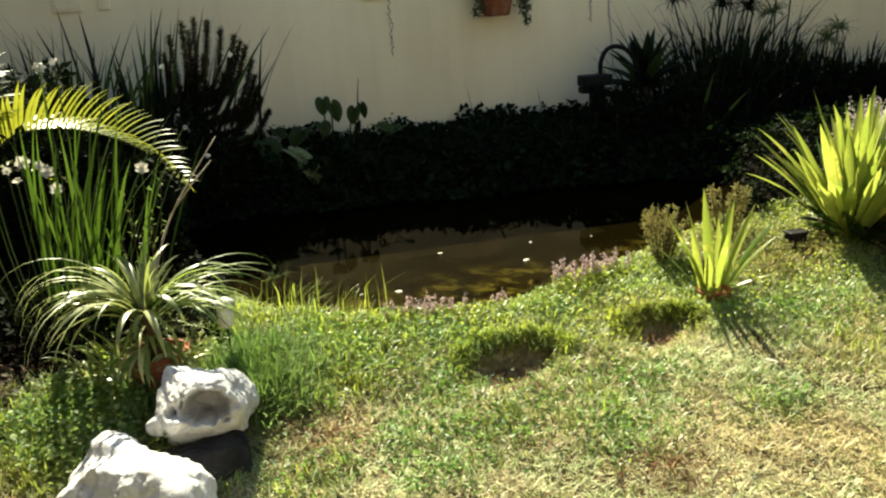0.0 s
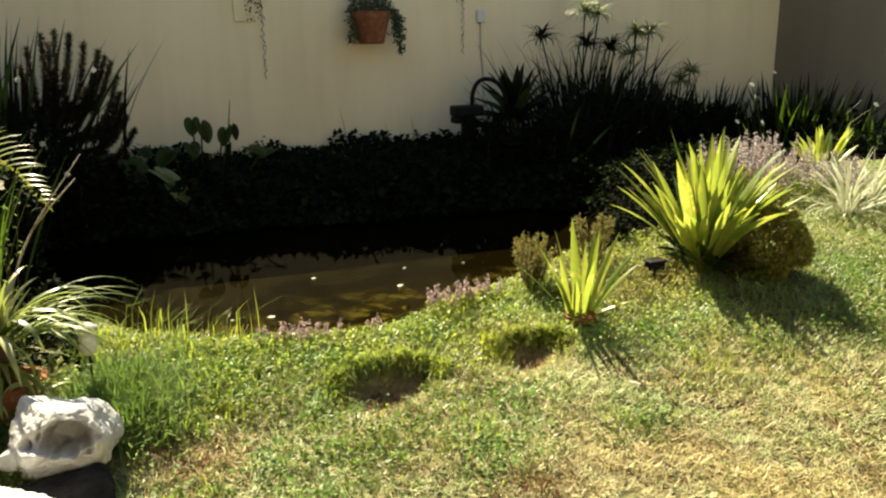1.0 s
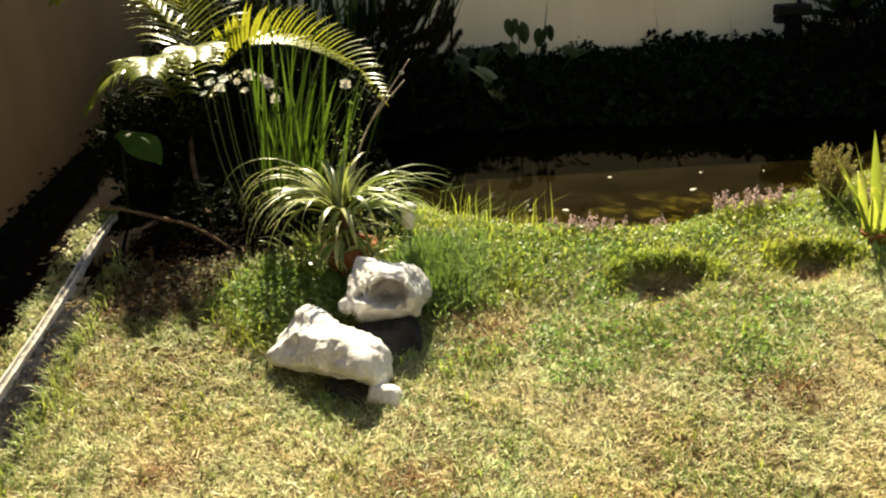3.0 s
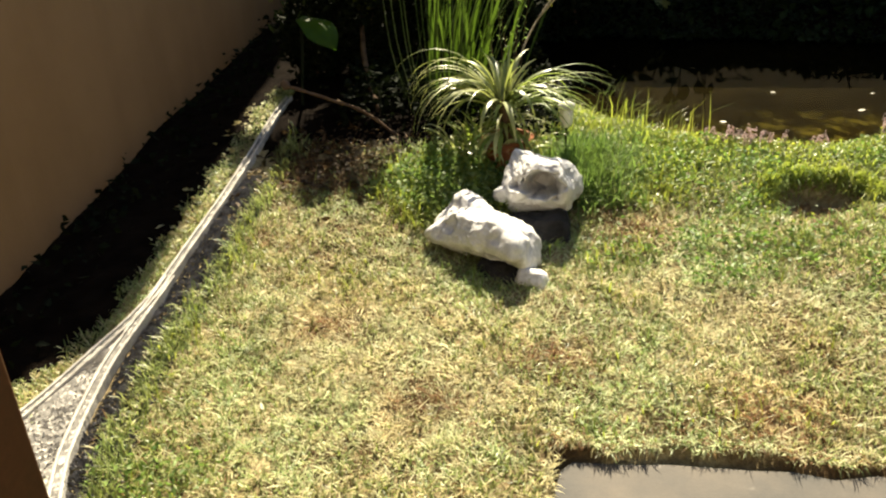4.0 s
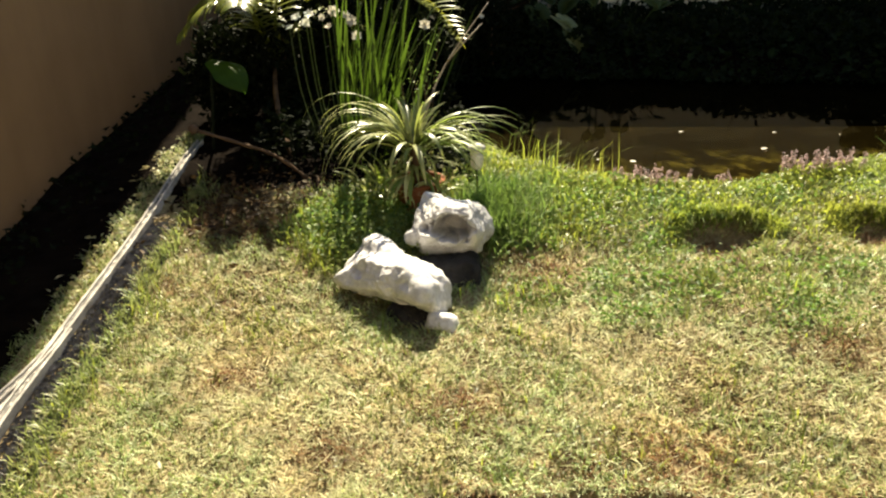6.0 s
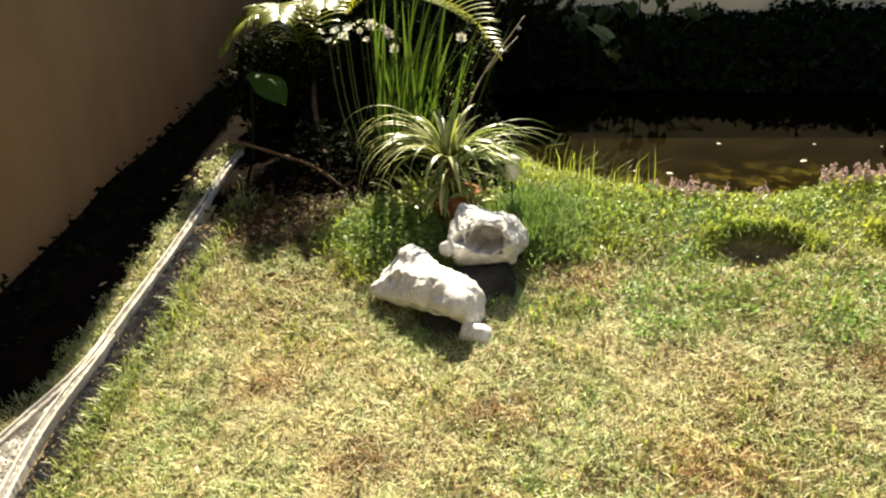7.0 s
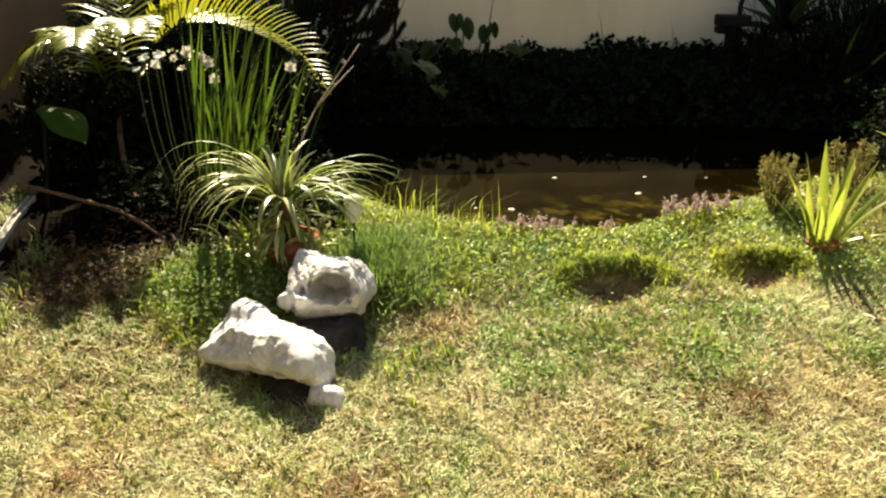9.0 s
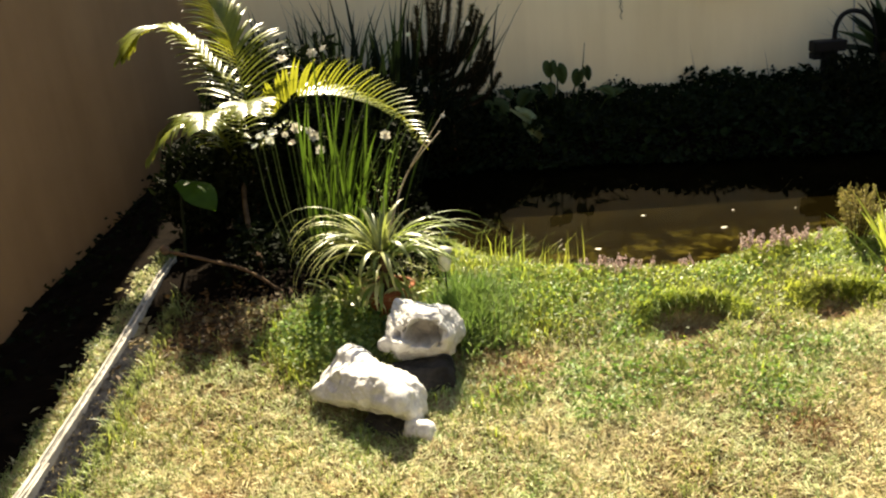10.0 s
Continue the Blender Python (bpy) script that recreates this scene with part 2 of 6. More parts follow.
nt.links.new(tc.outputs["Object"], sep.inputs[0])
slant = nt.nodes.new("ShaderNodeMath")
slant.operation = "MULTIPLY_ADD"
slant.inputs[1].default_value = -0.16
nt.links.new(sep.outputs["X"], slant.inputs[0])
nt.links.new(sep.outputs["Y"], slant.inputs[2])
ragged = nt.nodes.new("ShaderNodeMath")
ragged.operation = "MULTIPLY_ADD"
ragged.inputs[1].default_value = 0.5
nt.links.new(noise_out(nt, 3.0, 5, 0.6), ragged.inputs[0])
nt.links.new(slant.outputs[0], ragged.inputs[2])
# painted shade: 0 at the near shore, 1 farther out
far_shade = node(nt, "ShaderNodeMapRange")
far_shade.inputs["From Min"].default_value, far_shade.inputs["From Max"].default_value = 3.45, 4.10
far_shade.inputs["To Min"].default_value, far_shade.inputs["To Max"].default_value = 0.0, 1.0
nt.links.new(ragged.outputs[0], far_shade.inputs["Value"])
c = mixc(nt, far_shade.outputs[0], c, (0.006, 0.005, 0.003))
p.inputs["Specular IOR Level"].default_value = 0.0
nt.links.new(c, p.inputs["Base Color"])
p.inputs["Roughness"].default_value = 0.9

# far bed near black, the wall's shade on it is in this colour
M_mud = rough_mat("shade_darkened_mud", (0.004, 0.003, 0.002), (0.010, 0.008, 0.005), 6, 60, 0.9, 0.3, 0.01)
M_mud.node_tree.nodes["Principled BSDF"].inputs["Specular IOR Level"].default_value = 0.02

# water: clear with a brown tint, gloss by Fresnel
M_water, nt, p = mat_new("pond_water")
nt.nodes.remove(p)
tr = node(nt, "ShaderNodeBsdfTransparent", Color=(0.74, 0.69, 0.44, 1))
gl = node(nt, "ShaderNodeBsdfGlossy", Color=(0.50, 0.44, 0.36, 1), Roughness=0.025)
fr = node(nt, "ShaderNodeFresnel", IOR=1.33)
b = node(nt, "ShaderNodeBump", Strength=0.06, Distance=0.01)
nt.links.new(noise_out(nt, 7, 3), b.inputs["Height"])
nt.links.new(b.outputs[0], gl.inputs["Normal"])
nt.links.new(b.outputs[0], fr.inputs["Normal"])
mx = node(nt, "ShaderNodeMixShader")
nt.links.new(fr.outputs[0], mx.inputs[0])
nt.links.new(tr.outputs[0], mx.inputs[1])
nt.links.new(gl.outputs[0], mx.inputs[2])
nt.links.new(mx.outputs[0], nt.nodes["Material Output"].inputs["Surface"])


# ---- the slope of the garden ----
SLOPE = 0.065          # the plan below is laid out level; the garden rises by this towards the far wall
WATER_Z = 0.165
NOMINAL = {}           # plan place of each thing


def rise(y):
    return SLOPE * (np.maximum(y, 0.2) - 1.15)


# ---- building blocks ----
def mesh_of(name, verts, faces, material, smooth=False):
    me = bpy.data.meshes.new(name)
    me.from_pydata([tuple(map(float, v)) for v in verts], [], faces)
    me.materials.append(material)
    if smooth:
        me.polygons.foreach_set("use_smooth", [True] * len(me.polygons))
    me.update()
    return me


def thing(name, at, label, category, group="", kind=""):
    ob = new(name)
    ob.empty_display_size = 0.05
    NOMINAL[ob.name] = np.array(at, float)
    ob.location = (at[0], at[1], at[2] + float(rise(at[1])))
    return tagged(ob, label, category, group, kind)


def part_vf(name, verts, faces, material, parent, label="", smooth=False, kind=""):
    """A mesh part; verts are world places, the thing's Empty is unturned."""
    root = parent
    while root.parent:
        root = root.parent
    o = NOMINAL[root.name]
    ob = new(name, mesh_of(name, np.asarray(verts, float) - o, faces, material, smooth))
    ob.parent = parent
    return tagged(ob, label, "", "", kind)


def part(name, bm, material, parent, label="", smooth=True):
    root = parent
    while root.parent:
        root = root.parent
    bmesh.ops.translate(bm, verts=bm.verts, vec=-Vector(NOMINAL[root.name]))
    me = bpy.data.meshes.new(name)
    bm.to_mesh(me)
    bm.free()
    me.materials.append(material)
    if smooth:
        me.polygons.foreach_set("use_smooth", [True] * len(me.polygons))
    ob = new(name, me)
    ob.parent = parent
    return tagged(ob, label)


def single(name, bm, material, label, category, kind="", smooth=False, group=""):
    me = bpy.data.meshes.new(name)
    bm.to_mesh(me)
    bm.free()
    me.materials.append(material)
    if smooth:
        me.polygons.foreach_set("use_smooth", [True] * len(me.polygons))
    return tagged(new(name, me), label, category, group, kind)


def box_bm(x0, x1, y0, y1, z0, z1, bevel=0.0):
    bm = bmesh.new()
    bmesh.ops.create_cube(bm, size=1)
    for v in bm.verts:
        v.co = Vector((x0 + (v.co.x + .5) * (x1 - x0), y0 + (v.co.y + .5) * (y1 - y0), z0 + (v.co.z + .5) * (z1 - z0)))
    if bevel:
        bmesh.ops.bevel(bm, geom=bm.edges[:], offset=bevel, segments=2, affect="EDGES", profile=0.5)
    return bm


def tube(points, radii, sides=8, cap=True):
    """Verts and faces of a round tube along points."""
    pts = [Vector(q) for q in points]
    vs, fs = [], []
    for i, q in enumerate(pts):
        d = (pts[min(i + 1, len(pts) - 1)] - pts[max(i - 1, 0)]).normalized()
        u = d.cross(Vector((0.31, 0.2, 0.93))).normalized()
        w = d.cross(u)
        for k in range(sides):
            a = 2 * math.pi * k / sides
            vs.append(q + (u * math.cos(a) + w * math.sin(a)) * radii[i])
    for i in range(len(pts) - 1):
        for k in range(sides):
            k2 = (k + 1) % sides
            fs.append((i * sides + k, i * sides + k2, (i + 1) * sides + k2, (i + 1) * sides + k))
    if cap:
        fs.append(tuple(range(sides))[::-1])
        fs.append(tuple((len(pts) - 1) * sides + k for k in range(sides)))
    return vs, fs


def curve_pts(ctrl, n):
    """n points on a smooth curve through ctrl."""
    c = [Vector(q) for q in ctrl]
    c = [2 * c[0] - c[1]] + c + [2 * c[-1] - c[-2]]
    out = []
    segs = len(c) - 3
    for i in range(n):
        s = i / (n - 1) * segs
        k = min(int(s), segs - 1)
        t = s - k
        a, b, d, e = c[k:k + 4]
        out.append(0.5 * (2 * b + (d - a) * t + (2 * a - 5 * b + 4 * d - e) * t * t + (3 * b - a - 3 * d + e) * t ** 3))
    return out


def lathe(profile, centre, sides=28):
    """Verts and faces of a turned shape; profile of (radius, height)."""
    vs, fs = [], []
    for r, z in profile:
        for k in range(sides):
            a = 2 * math.pi * k / sides
            vs.append((centre[0] + r * math.cos(a), centre[1] + r * math.sin(a), centre[2] + z))
    for i in range(len(profile) - 1):
        for k in range(sides):
            k2 = (k + 1) % sides
            fs.append((i * sides + k, i * sides + k2, (i + 1) * sides + k2, (i + 1) * sides + k))
    fs.append(tuple(range(sides))[::-1])
    fs.append(tuple((len(profile) - 1) * sides + k for k in range(sides)))
    return vs, fs


def ribbon(base, az, elev, length, width, droop, n=7, fold=0.25, peak=0.35, twist=0.0, blunt=0.0):
    """Verts and faces of a folded leaf blade. az, elev: where it starts out (degrees); droop: degrees it bends down by its tip."""
    p = Vector(base)
    vs, fs = [], []
    step = length / n
    ca, sa = math.cos(radians(az)), math.sin(radians(az))
    for i in range(n + 1):
        t = i / n
        e = radians(elev - droop * t ** 1.5)
        d = Vector((ca * math.cos(e), sa * math.cos(e), math.sin(e)))
        tw = radians(twist * t)
        side = Vector((-sa, ca, 0))
        up = side.cross(d) * -1
        s = side * math.cos(tw) + up * math.sin(tw)
        if t < peak:
            w = width * (0.55 + 0.45 * t / peak)
        else:
            w = width * max(1 - ((t - peak) / (1 - peak)) ** 1.8, blunt if i < n else 0.02)
        nrm = s.cross(d)
        vs += [p - s * (w / 2), p - nrm * (w * fold), p + s * (w / 2)]
        p = p + d * step
    for i in range(n):
        a = 3 * i
        fs += [(a, a + 1, a + 4, a + 3), (a + 1, a + 2, a + 5, a + 4)]
    return vs, fs


def blades(name, pts, length, width, az, tilt, bend, material, label, category="grass"):
    """Many loose two-joint blades in one mesh. tilt, bend: radians from upright, and further bend at the middle."""
    n = len(pts)
    ca, sa = np.cos(az), np.sin(az)
    side = np.stack([-sa, ca, np.zeros(n)], 1) * (width / 2)[:, None]
    d1 = np.stack([ca * np.sin(tilt), sa * np.sin(tilt), np.cos(tilt)], 1)
    t2 = tilt + bend
    d2 = np.stack([ca * np.sin(t2), sa * np.sin(t2), np.cos(t2)], 1)
    mid = pts + d1 * (length * 0.5)[:, None]
    tip = mid + d2 * (length * 0.5)[:, None]
    v = np.empty((n, 5, 3))
    v[:, 0], v[:, 1], v[:, 2], v[:, 3], v[:, 4] = pts - side, pts + side, mid - side * 0.85, mid + side * 0.85, tip
    k = np.arange(n)[:, None] * 5
    quads = (k + np.array([[0, 1, 3, 2]]))
    tris = (k + np.array([[2, 3, 4]]))
    loops = np.concatenate([quads, tris], 1).ravel()
    starts = (np.arange(n)[:, None] * 7 + np.array([[0, 4]])).ravel()
    return raw_mesh(name, v.reshape(-1, 3), loops, starts, material, label, category)


def raw_mesh(name, v, loops, starts, material, label, category, kind="stuff"):
    me = bpy.data.meshes.new(name)
    me.vertices.add(len(v))
    me.vertices.foreach_set("co", v.astype(np.float32).ravel())
    me.loops.add(len(loops))
    me.loops.foreach_set("vertex_index", loops.astype(np.int32))
    me.polygons.add(len(starts))
    me.polygons.foreach_set("loop_start", starts.astype(np.int32))
    me.update(calc_edges=True)
    me.validate()
    me.materials.append(material)
    return tagged(new(name, me), label, category, "", kind)


def leaf_arrays(pts, size, rng, aspect=0.6, flat=0.5, fold=0.25, up=None):
    """Folded rhombic leaflets with loose directions: verts, loops, starts."""
    n = len(pts)
    d = rng.normal(size=(n, 3))
    d[:, 2] *= 1 - flat
    if up is not None:
        d += up
    d /= np.linalg.norm(d, axis=1)[:, None]
    r = rng.normal(size=(n, 3))
    r[:, 2] += 1.5 * flat
    s = np.cross(d, r)
    s /= np.linalg.norm(s, axis=1)[:, None] + 1e-9
    nn = np.cross(s, d)
    L = size[:, None]
    v = np.empty((n, 4, 3))
    v[:, 0] = pts
    v[:, 1] = pts + d * L * 0.45 - s * L * aspect / 2 + nn * L * fold * aspect
    v[:, 2] = pts + d * L
    v[:, 3] = pts + d * L * 0.45 + s * L * aspect / 2 + nn * L * fold * aspect
    k = np.arange(n)[:, None] * 4
    loops = (k + np.array([[0, 1, 2, 0, 2, 3]])).ravel()
    starts = np.arange(2 * n) * 3
    return v.reshape(-1, 3), loops, starts


def leaf_part(name, pts, size, rng, material, parent, label="", **kw):
    v, loops, starts = leaf_arrays(np.asarray(pts, float), np.asarray(size, float), rng, **kw)
    root = parent
    while root.parent:
        root = root.parent
    ob = raw_mesh(name, v - NOMINAL[root.name], loops, starts, material, label, "", "")
    ob.parent = parent
    return ob


def leaf_stuff(name, pts, size, rng, material, label, category, **kw):
    v, loops, starts = leaf_arrays(np.asarray(pts, float), np.asarray(size, float), rng, **kw)
    return raw_mesh(name, v, loops, starts, material, label, category)


# ---- the ground ----
POND = np.array([(0.45, 3.26), (0.75, 3.05), (1.0, 2.99), (1.32, 2.95), (1.8, 3.15), (2.29, 3.39), (2.84, 3.69), (3.3, 4.05),
                 (3.45, 4.7), (3.1, 5.0), (2.3, 5.1), (1.3, 5.2), (0.4, 5.3), (-0.2, 5.1), (-0.3, 4.5), (0.1, 3.9)])
SLAB_X, SLAB_Y = 0.32, 1.10


def slab_edge(x):
    """How far out the ragged turf reaches over the slab's far side."""
    return SLAB_Y + 0.020 + 0.03 * np.clip(x - SLAB_X, 0, 9) + 0.013 * np.sin(9 * x + 1) + 0.009 * np.sin(23 * x) + 0.006 * np.sin(51 * x)


def pond_gap(x, y):
    """Distance to the pond's edge, negative inside."""
    x, y = np.asarray(x, float), np.asarray(y, float)
    best = np.full(x.shape, 1e9)
    inside = np.zeros(x.shape, bool)
    for (ax, ay), (bx, by) in zip(POND, np.roll(POND, -1, 0)):
        ex, ey = bx - ax, by - ay
        t = np.clip(((x - ax) * ex + (y - ay) * ey) / (ex * ex + ey * ey), 0, 1)
        best = np.minimum(best, np.hypot(x - ax - t * ex, y - ay - t * ey))
        hit = ((ay > y) != (by > y)) & (x < (bx - ax) * (y - ay) / (by - ay + 1e-12) + ax)
        inside ^= hit
    return np.where(inside, -best, best)


def sstep(a, b, v):
    t = np.clip((v - a) / (b - a), 0, 1)
    return t * t * (3 - 2 * t)


HOLLOWS = ((1.24, 2.49, 0.19, 0.135, 0.080), (1.85, 2.55, 0.15, 0.10, 0.062))


def ground_z(x, y):
    x, y = np.asarray(x, float), np.asarray(y, float)
    z = 0.08 * np.clip(y - 1.15, 0, 1.85) + 0.02 * np.clip(y - 3.0, 0, 4)
    z = z - 0.17 * sstep(4.5, 5.3, y)
    z = z + 0.006 * np.sin(3.1 * x + 1.3 * y) + 0.005 * np.sin(5.3 * y - 2.2 * x + 1) + 0.003 * np.sin(11 * x + 9 * y)
    z = z + 0.006 * np.sin(41 * x + 13 * y + 2 * np.sin(9 * y)) * np.sin(37 * y - 11 * x + 2 * np.sin(7 * x))
    z = z + 0.07 * np.exp(-((x + 0.55) ** 2 + (y - 2.98) ** 2) / 0.22)
    for cx, cy, rx, ry, d in HOLLOWS:
        back = np.where(y > cy, 0.62, 1.6) * ry * (1 + 0.22 * np.sin(17 * x + 5 * y) * np.sin(23 * x + 1))
        z = z - d * np.exp(-(((x - cx - 0.35 * (y - cy)) / rx) ** 2 + ((y - cy) / back) ** 2) ** 1.8)
    g = pond_gap(x, y)
    bank = sstep(-0.02, 0.20, g)
    shore = WATER_Z - rise(y) - 0.006
    z = np.where(g > -0.02, z * bank + (1 - bank) * shore, shore - 0.13 * sstep(0.0, 0.50, -g) - 0.25 * sstep(1.25, 1.9, -g))
    z = z - 0.08 * sstep(0, 0.02, x - SLAB_X + 0.03) * sstep(0, 0.02, slab_edge(x) - y)
    far = np.maximum(np.abs(x) - 9, np.abs(y) - 9)
    return np.where(far > 0, z * np.exp(-far * 0.2), z)


def ground_top(x, y):
    far = np.maximum(np.maximum(np.abs(x) - 9, np.abs(y) - 9), 0)
    return ground_z(x, y) + rise(np.clip(y, -9, 9)) * np.exp(-far * 0.2)


coarse = np.array([3, 6, 10, 20, 40, 80, 160, 400])
gx = np.concatenate([-2.3 - coarse[::-1], np.arange(-2.3, 7.2, 0.035), 7.2 + coarse])
gy = np.concatenate([-1.6 - coarse[::-1], np.arange(-1.6, 6.8, 0.035), 6.8 + coarse])
GX, GY = np.meshgrid(gx, gy)
gv = np.stack([GX.ravel(), GY.ravel(), ground_top(GX, GY).ravel()], 1)
nx, ny = len(gx), len(gy)
idx = np.arange(nx * ny).reshape(ny, nx)
gf = np.stack([idx[:-1, :-1], idx[:-1, 1:], idx[1:, 1:], idx[1:, :-1]], -1).reshape(-1, 4)
ground = raw_mesh("ground", gv, gf.ravel(), np.arange(len(gf)) * 4, M_ground, "brown garden soil with dry thatch, sloping up to a pond", "ground", "structure")
ground.data.materials.append(M_bed)
ground.data.materials.append(M_shade_soil)
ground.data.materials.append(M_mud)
centre = gv[gf].mean(1)
X, Y = centre[:, 0], centre[:, 1]
wob = 0.04 * np.sin(9 * X + 5 * Y) + 0.03 * np.sin(17 * Y - 11 * X)
# shade painted as near-black soil: west strip, plant beds, far bank, behind the flax
shade_zone = (((X + 0.30) / 0.62) ** 2 + ((Y - 3.22) / 0.36) ** 2 + 4 * wob < 1) | (((X + 0.70) / 0.66) ** 2 + ((Y - 3.12) / 0.48) ** 2 + 5 * wob < 1) | ((X < -1.205 - 0.22 * sstep(1.6, 0.9, Y) + wob * 0.3) & (Y > 0.75)) | ((Y > 2.98 + wob) & (X < -0.95)) | ((Y > 3.45) & (X < 0.7)) | (Y > 4.5) | ((Y > 3.46 + 0.35 * (X - 3.2)) & (X > 2.6) & (X < 4.1))
which = np.where(pond_gap(X, Y) < 0.05, np.where(Y < 4.2 + 0.28 * (X - 1.5) + 4 * wob + 0.09 * np.sin(31 * X + 19 * Y) * np.sin(23 * Y - 37 * X), 1, 3), np.where(shade_zone, 2, 0))
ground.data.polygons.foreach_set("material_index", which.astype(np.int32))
ground.data.polygons.foreach_set("use_smooth", [True] * len(gf))


def on_top(x, y):
    return float(ground_top(np.array([x]), np.array([y]))[0])


def on_ground(x, y):
    return float(ground_z(np.array([x]), np.array([y]))[0])


# pond water
bm = bmesh.new()
cen = POND.mean(0)
ring = [cen + (q - cen) * 1.06 for q in POND]
bm.faces.new([bm.verts.new((q[0], q[1], WATER_Z)) for q in ring])
single("water", bm, M_water, "still dark pond water reflecting the wall", "water", "structure")

# walls
WALL_Y, WALL_L, WALL_R, WALL_H = 6.37, -1.68, 6.55, 2.05
single("wall_north", box_bm(WALL_L - 0.2, WALL_R + 0.2, WALL_Y, WALL_Y + 0.2, -0.5, WALL_H), M_wall, "shaded cream plastered garden wall", "wall", "structure")
# unseen, added to cast the shadow along the west wall
single("shade_wall_nw", box_bm(WALL_L - 5.0, -1.70, WALL_Y + 0.202, WALL_Y + 0.5, -0.5, 5.6), M_house, "unseen tall wall added to shade the strip by the west wall", "wall", "structure")
# also out of view, blocks the low sun from the east wall
single("shade_wall_ne", box_bm(6.0, WALL_R + 5.0, WALL_Y + 0.202, WALL_Y + 0.5, -0.5, 5.6), M_house, "unseen tall wall added to keep sun off the east wall", "wall", "structure")
single("wall_west", box_bm(WALL_L - 0.2, WALL_L, -3.0, WALL_Y - 0.002, -0.5, 3.2), M_wall_left, "plastered garden wall, darkened to tan for its shade", "wall", "structure")
single("wall_east", box_bm(WALL_R, WALL_R + 0.2, -3.0, WALL_Y - 0.002, -0.5, 2.85), M_wall_right, "plastered garden wall, darkened to grey-brown for its shade", "wall", "structure")
single("wall_south", box_bm(WALL_L - 0.2, WALL_R + 0.2, -3.2, -3.002, -0.5, 3.2), M_house, "plain plastered house wall", "wall", "structure")

# slab
bm = bmesh.new()
rng = np.random.default_rng(3)
edge = [(SLAB_X + 0.012 * rng.normal(), y) for y in np.linspace(-2.99, 1.0, 30)]
edge += [(SLAB_X + 0.02, 1.05), (SLAB_X + 0.05, 1.085)]
edge += [(x, SLAB_Y - 0.012 + 0.03 * (x - SLAB_X) + 0.006 * rng.normal()) for x in np.linspace(SLAB_X + 0.1, 6.5, 60)]
edge += [(6.5, -2.99)]
edge = edge[:-1] + [(6.5, 0.2), (6.5, -2.99)]
edge = [(SLAB_X, -2.99), (SLAB_X, 0.2)] + [q for q in edge if q[1] > 0.21 or q[0] > 6]
top = [bm.verts.new((x, y, -0.02 + float(rise(y)))) for x, y in edge]
low = [bm.verts.new((x, y, -0.14 + float(rise(y)))) for x, y in edge]
mid_a, mid_b = top[1], top[-2]
bm.faces.new([top[0], mid_a, mid_b, top[-1]])
bm.faces.new(top[1:-1])
for i in range(len(top)):
    bm.faces.new((top[i - 1], low[i - 1], low[i], top[i]))
bmesh.ops.recalc_face_normals(bm, faces=bm.faces[:])
single("pavement", bm, M_concrete, "weathered grey concrete slab with pale stains, set in the lawn", "pavement", "structure")

# ---- edging, rocks, pots ----
def even_top(x, y):
    """The lie of the ground without its small bumps."""
    return float(rise(y)) + 0.08 * min(max(y - 1.15, 0), 1.85) + 0.07 * math.exp(-((x + 0.55) ** 2 + (y - 2.98) ** 2) / 0.22)


def sweep(path, prof, wobble, seed, n=60):
    """Verts and faces of a profile drawn along a path on the ground."""
    pts = curve_pts([(x, y, 0) for x, y in path], n)
    vs, fs = [], []
    rg = random.Random(seed)
    for i, q in enumerate(pts):
        d = (pts[min(i + 1, n - 1)] - pts[max(i - 1, 0)]).normalized()
        s = Vector((d.y, -d.x, 0))
        z = even_top(q.x, q.y) - float(rise(1.6)) + 0.25 * wobble * rg.uniform(-1, 1)
        for u, h in prof:
            vs.append(q + s * (u + wobble * rg.uniform(-0.5, 0.5)) + Vector((0, 0, z + h)))
    m = len(prof)
    for i in range(n - 1):
        for k in range(m - 1):
            fs.append((i * m + k, (i + 1) * m + k, (i + 1) * m + k + 1, i * m + k + 1))
    fs += [tuple(range(m)), tuple((n - 1) * m + k for k in range(m))[::-1]]
    return vs, fs


edging = thing("lawn_edging", (-1.09, 1.6, 0.05), "weathered concrete lawn edging with pale worn rims and a forked end", "edging")


def edging_strip(path, half, seed):
    vs, fs = sweep(path, [(-half, -0.06), (-half, 0.022), (half, 0.022), (half, -0.06)], 0.0015, seed)
    body = part_vf("edging_strip", vs, fs, M_kerb, edging)
    for u in (-half, half):
        vs, fs = sweep(path, [(u - 0.0055, -0.05), (u - 0.0045, 0.028), (u, 0.031), (u + 0.0045, 0.028), (u + 0.0055, -0.05)], 0.0018, seed + 1, 90)
        part_vf("rim", vs, fs, M_kerb_pale, body, "worn pale rim")


edging_strip([(-1.12, 3.25), (-1.10, 2.9), (-1.09, 2.4), (-1.093, 1.9), (-1.10, 1.6), (-1.16, 1.35), (-1.215, 1.15), (-1.26, 0.98), (-1.36, 0.72)], 0.013, 5)
edging_strip([(-1.083, 1.75), (-1.088, 1.5), (-1.088, 1.3), (-1.065, 1.12), (-1.02, 0.93), (-0.97, 0.80), (-0.93, 0.72)], 0.015, 8)
bm = bmesh.new()
wedge = [(-1.11, 1.5), (-1.19, 1.24), (-1.25, 1.0), (-1.33, 0.75), (-1.22, 0.62), (-0.98, 0.75), (-1.03, 0.93), (-1.08, 1.13), (-1.095, 1.32)]
tv = [bm.verts.new((x, y, even_top(x, y) - float(rise(1.6)) + 0.017)) for x, y in wedge]
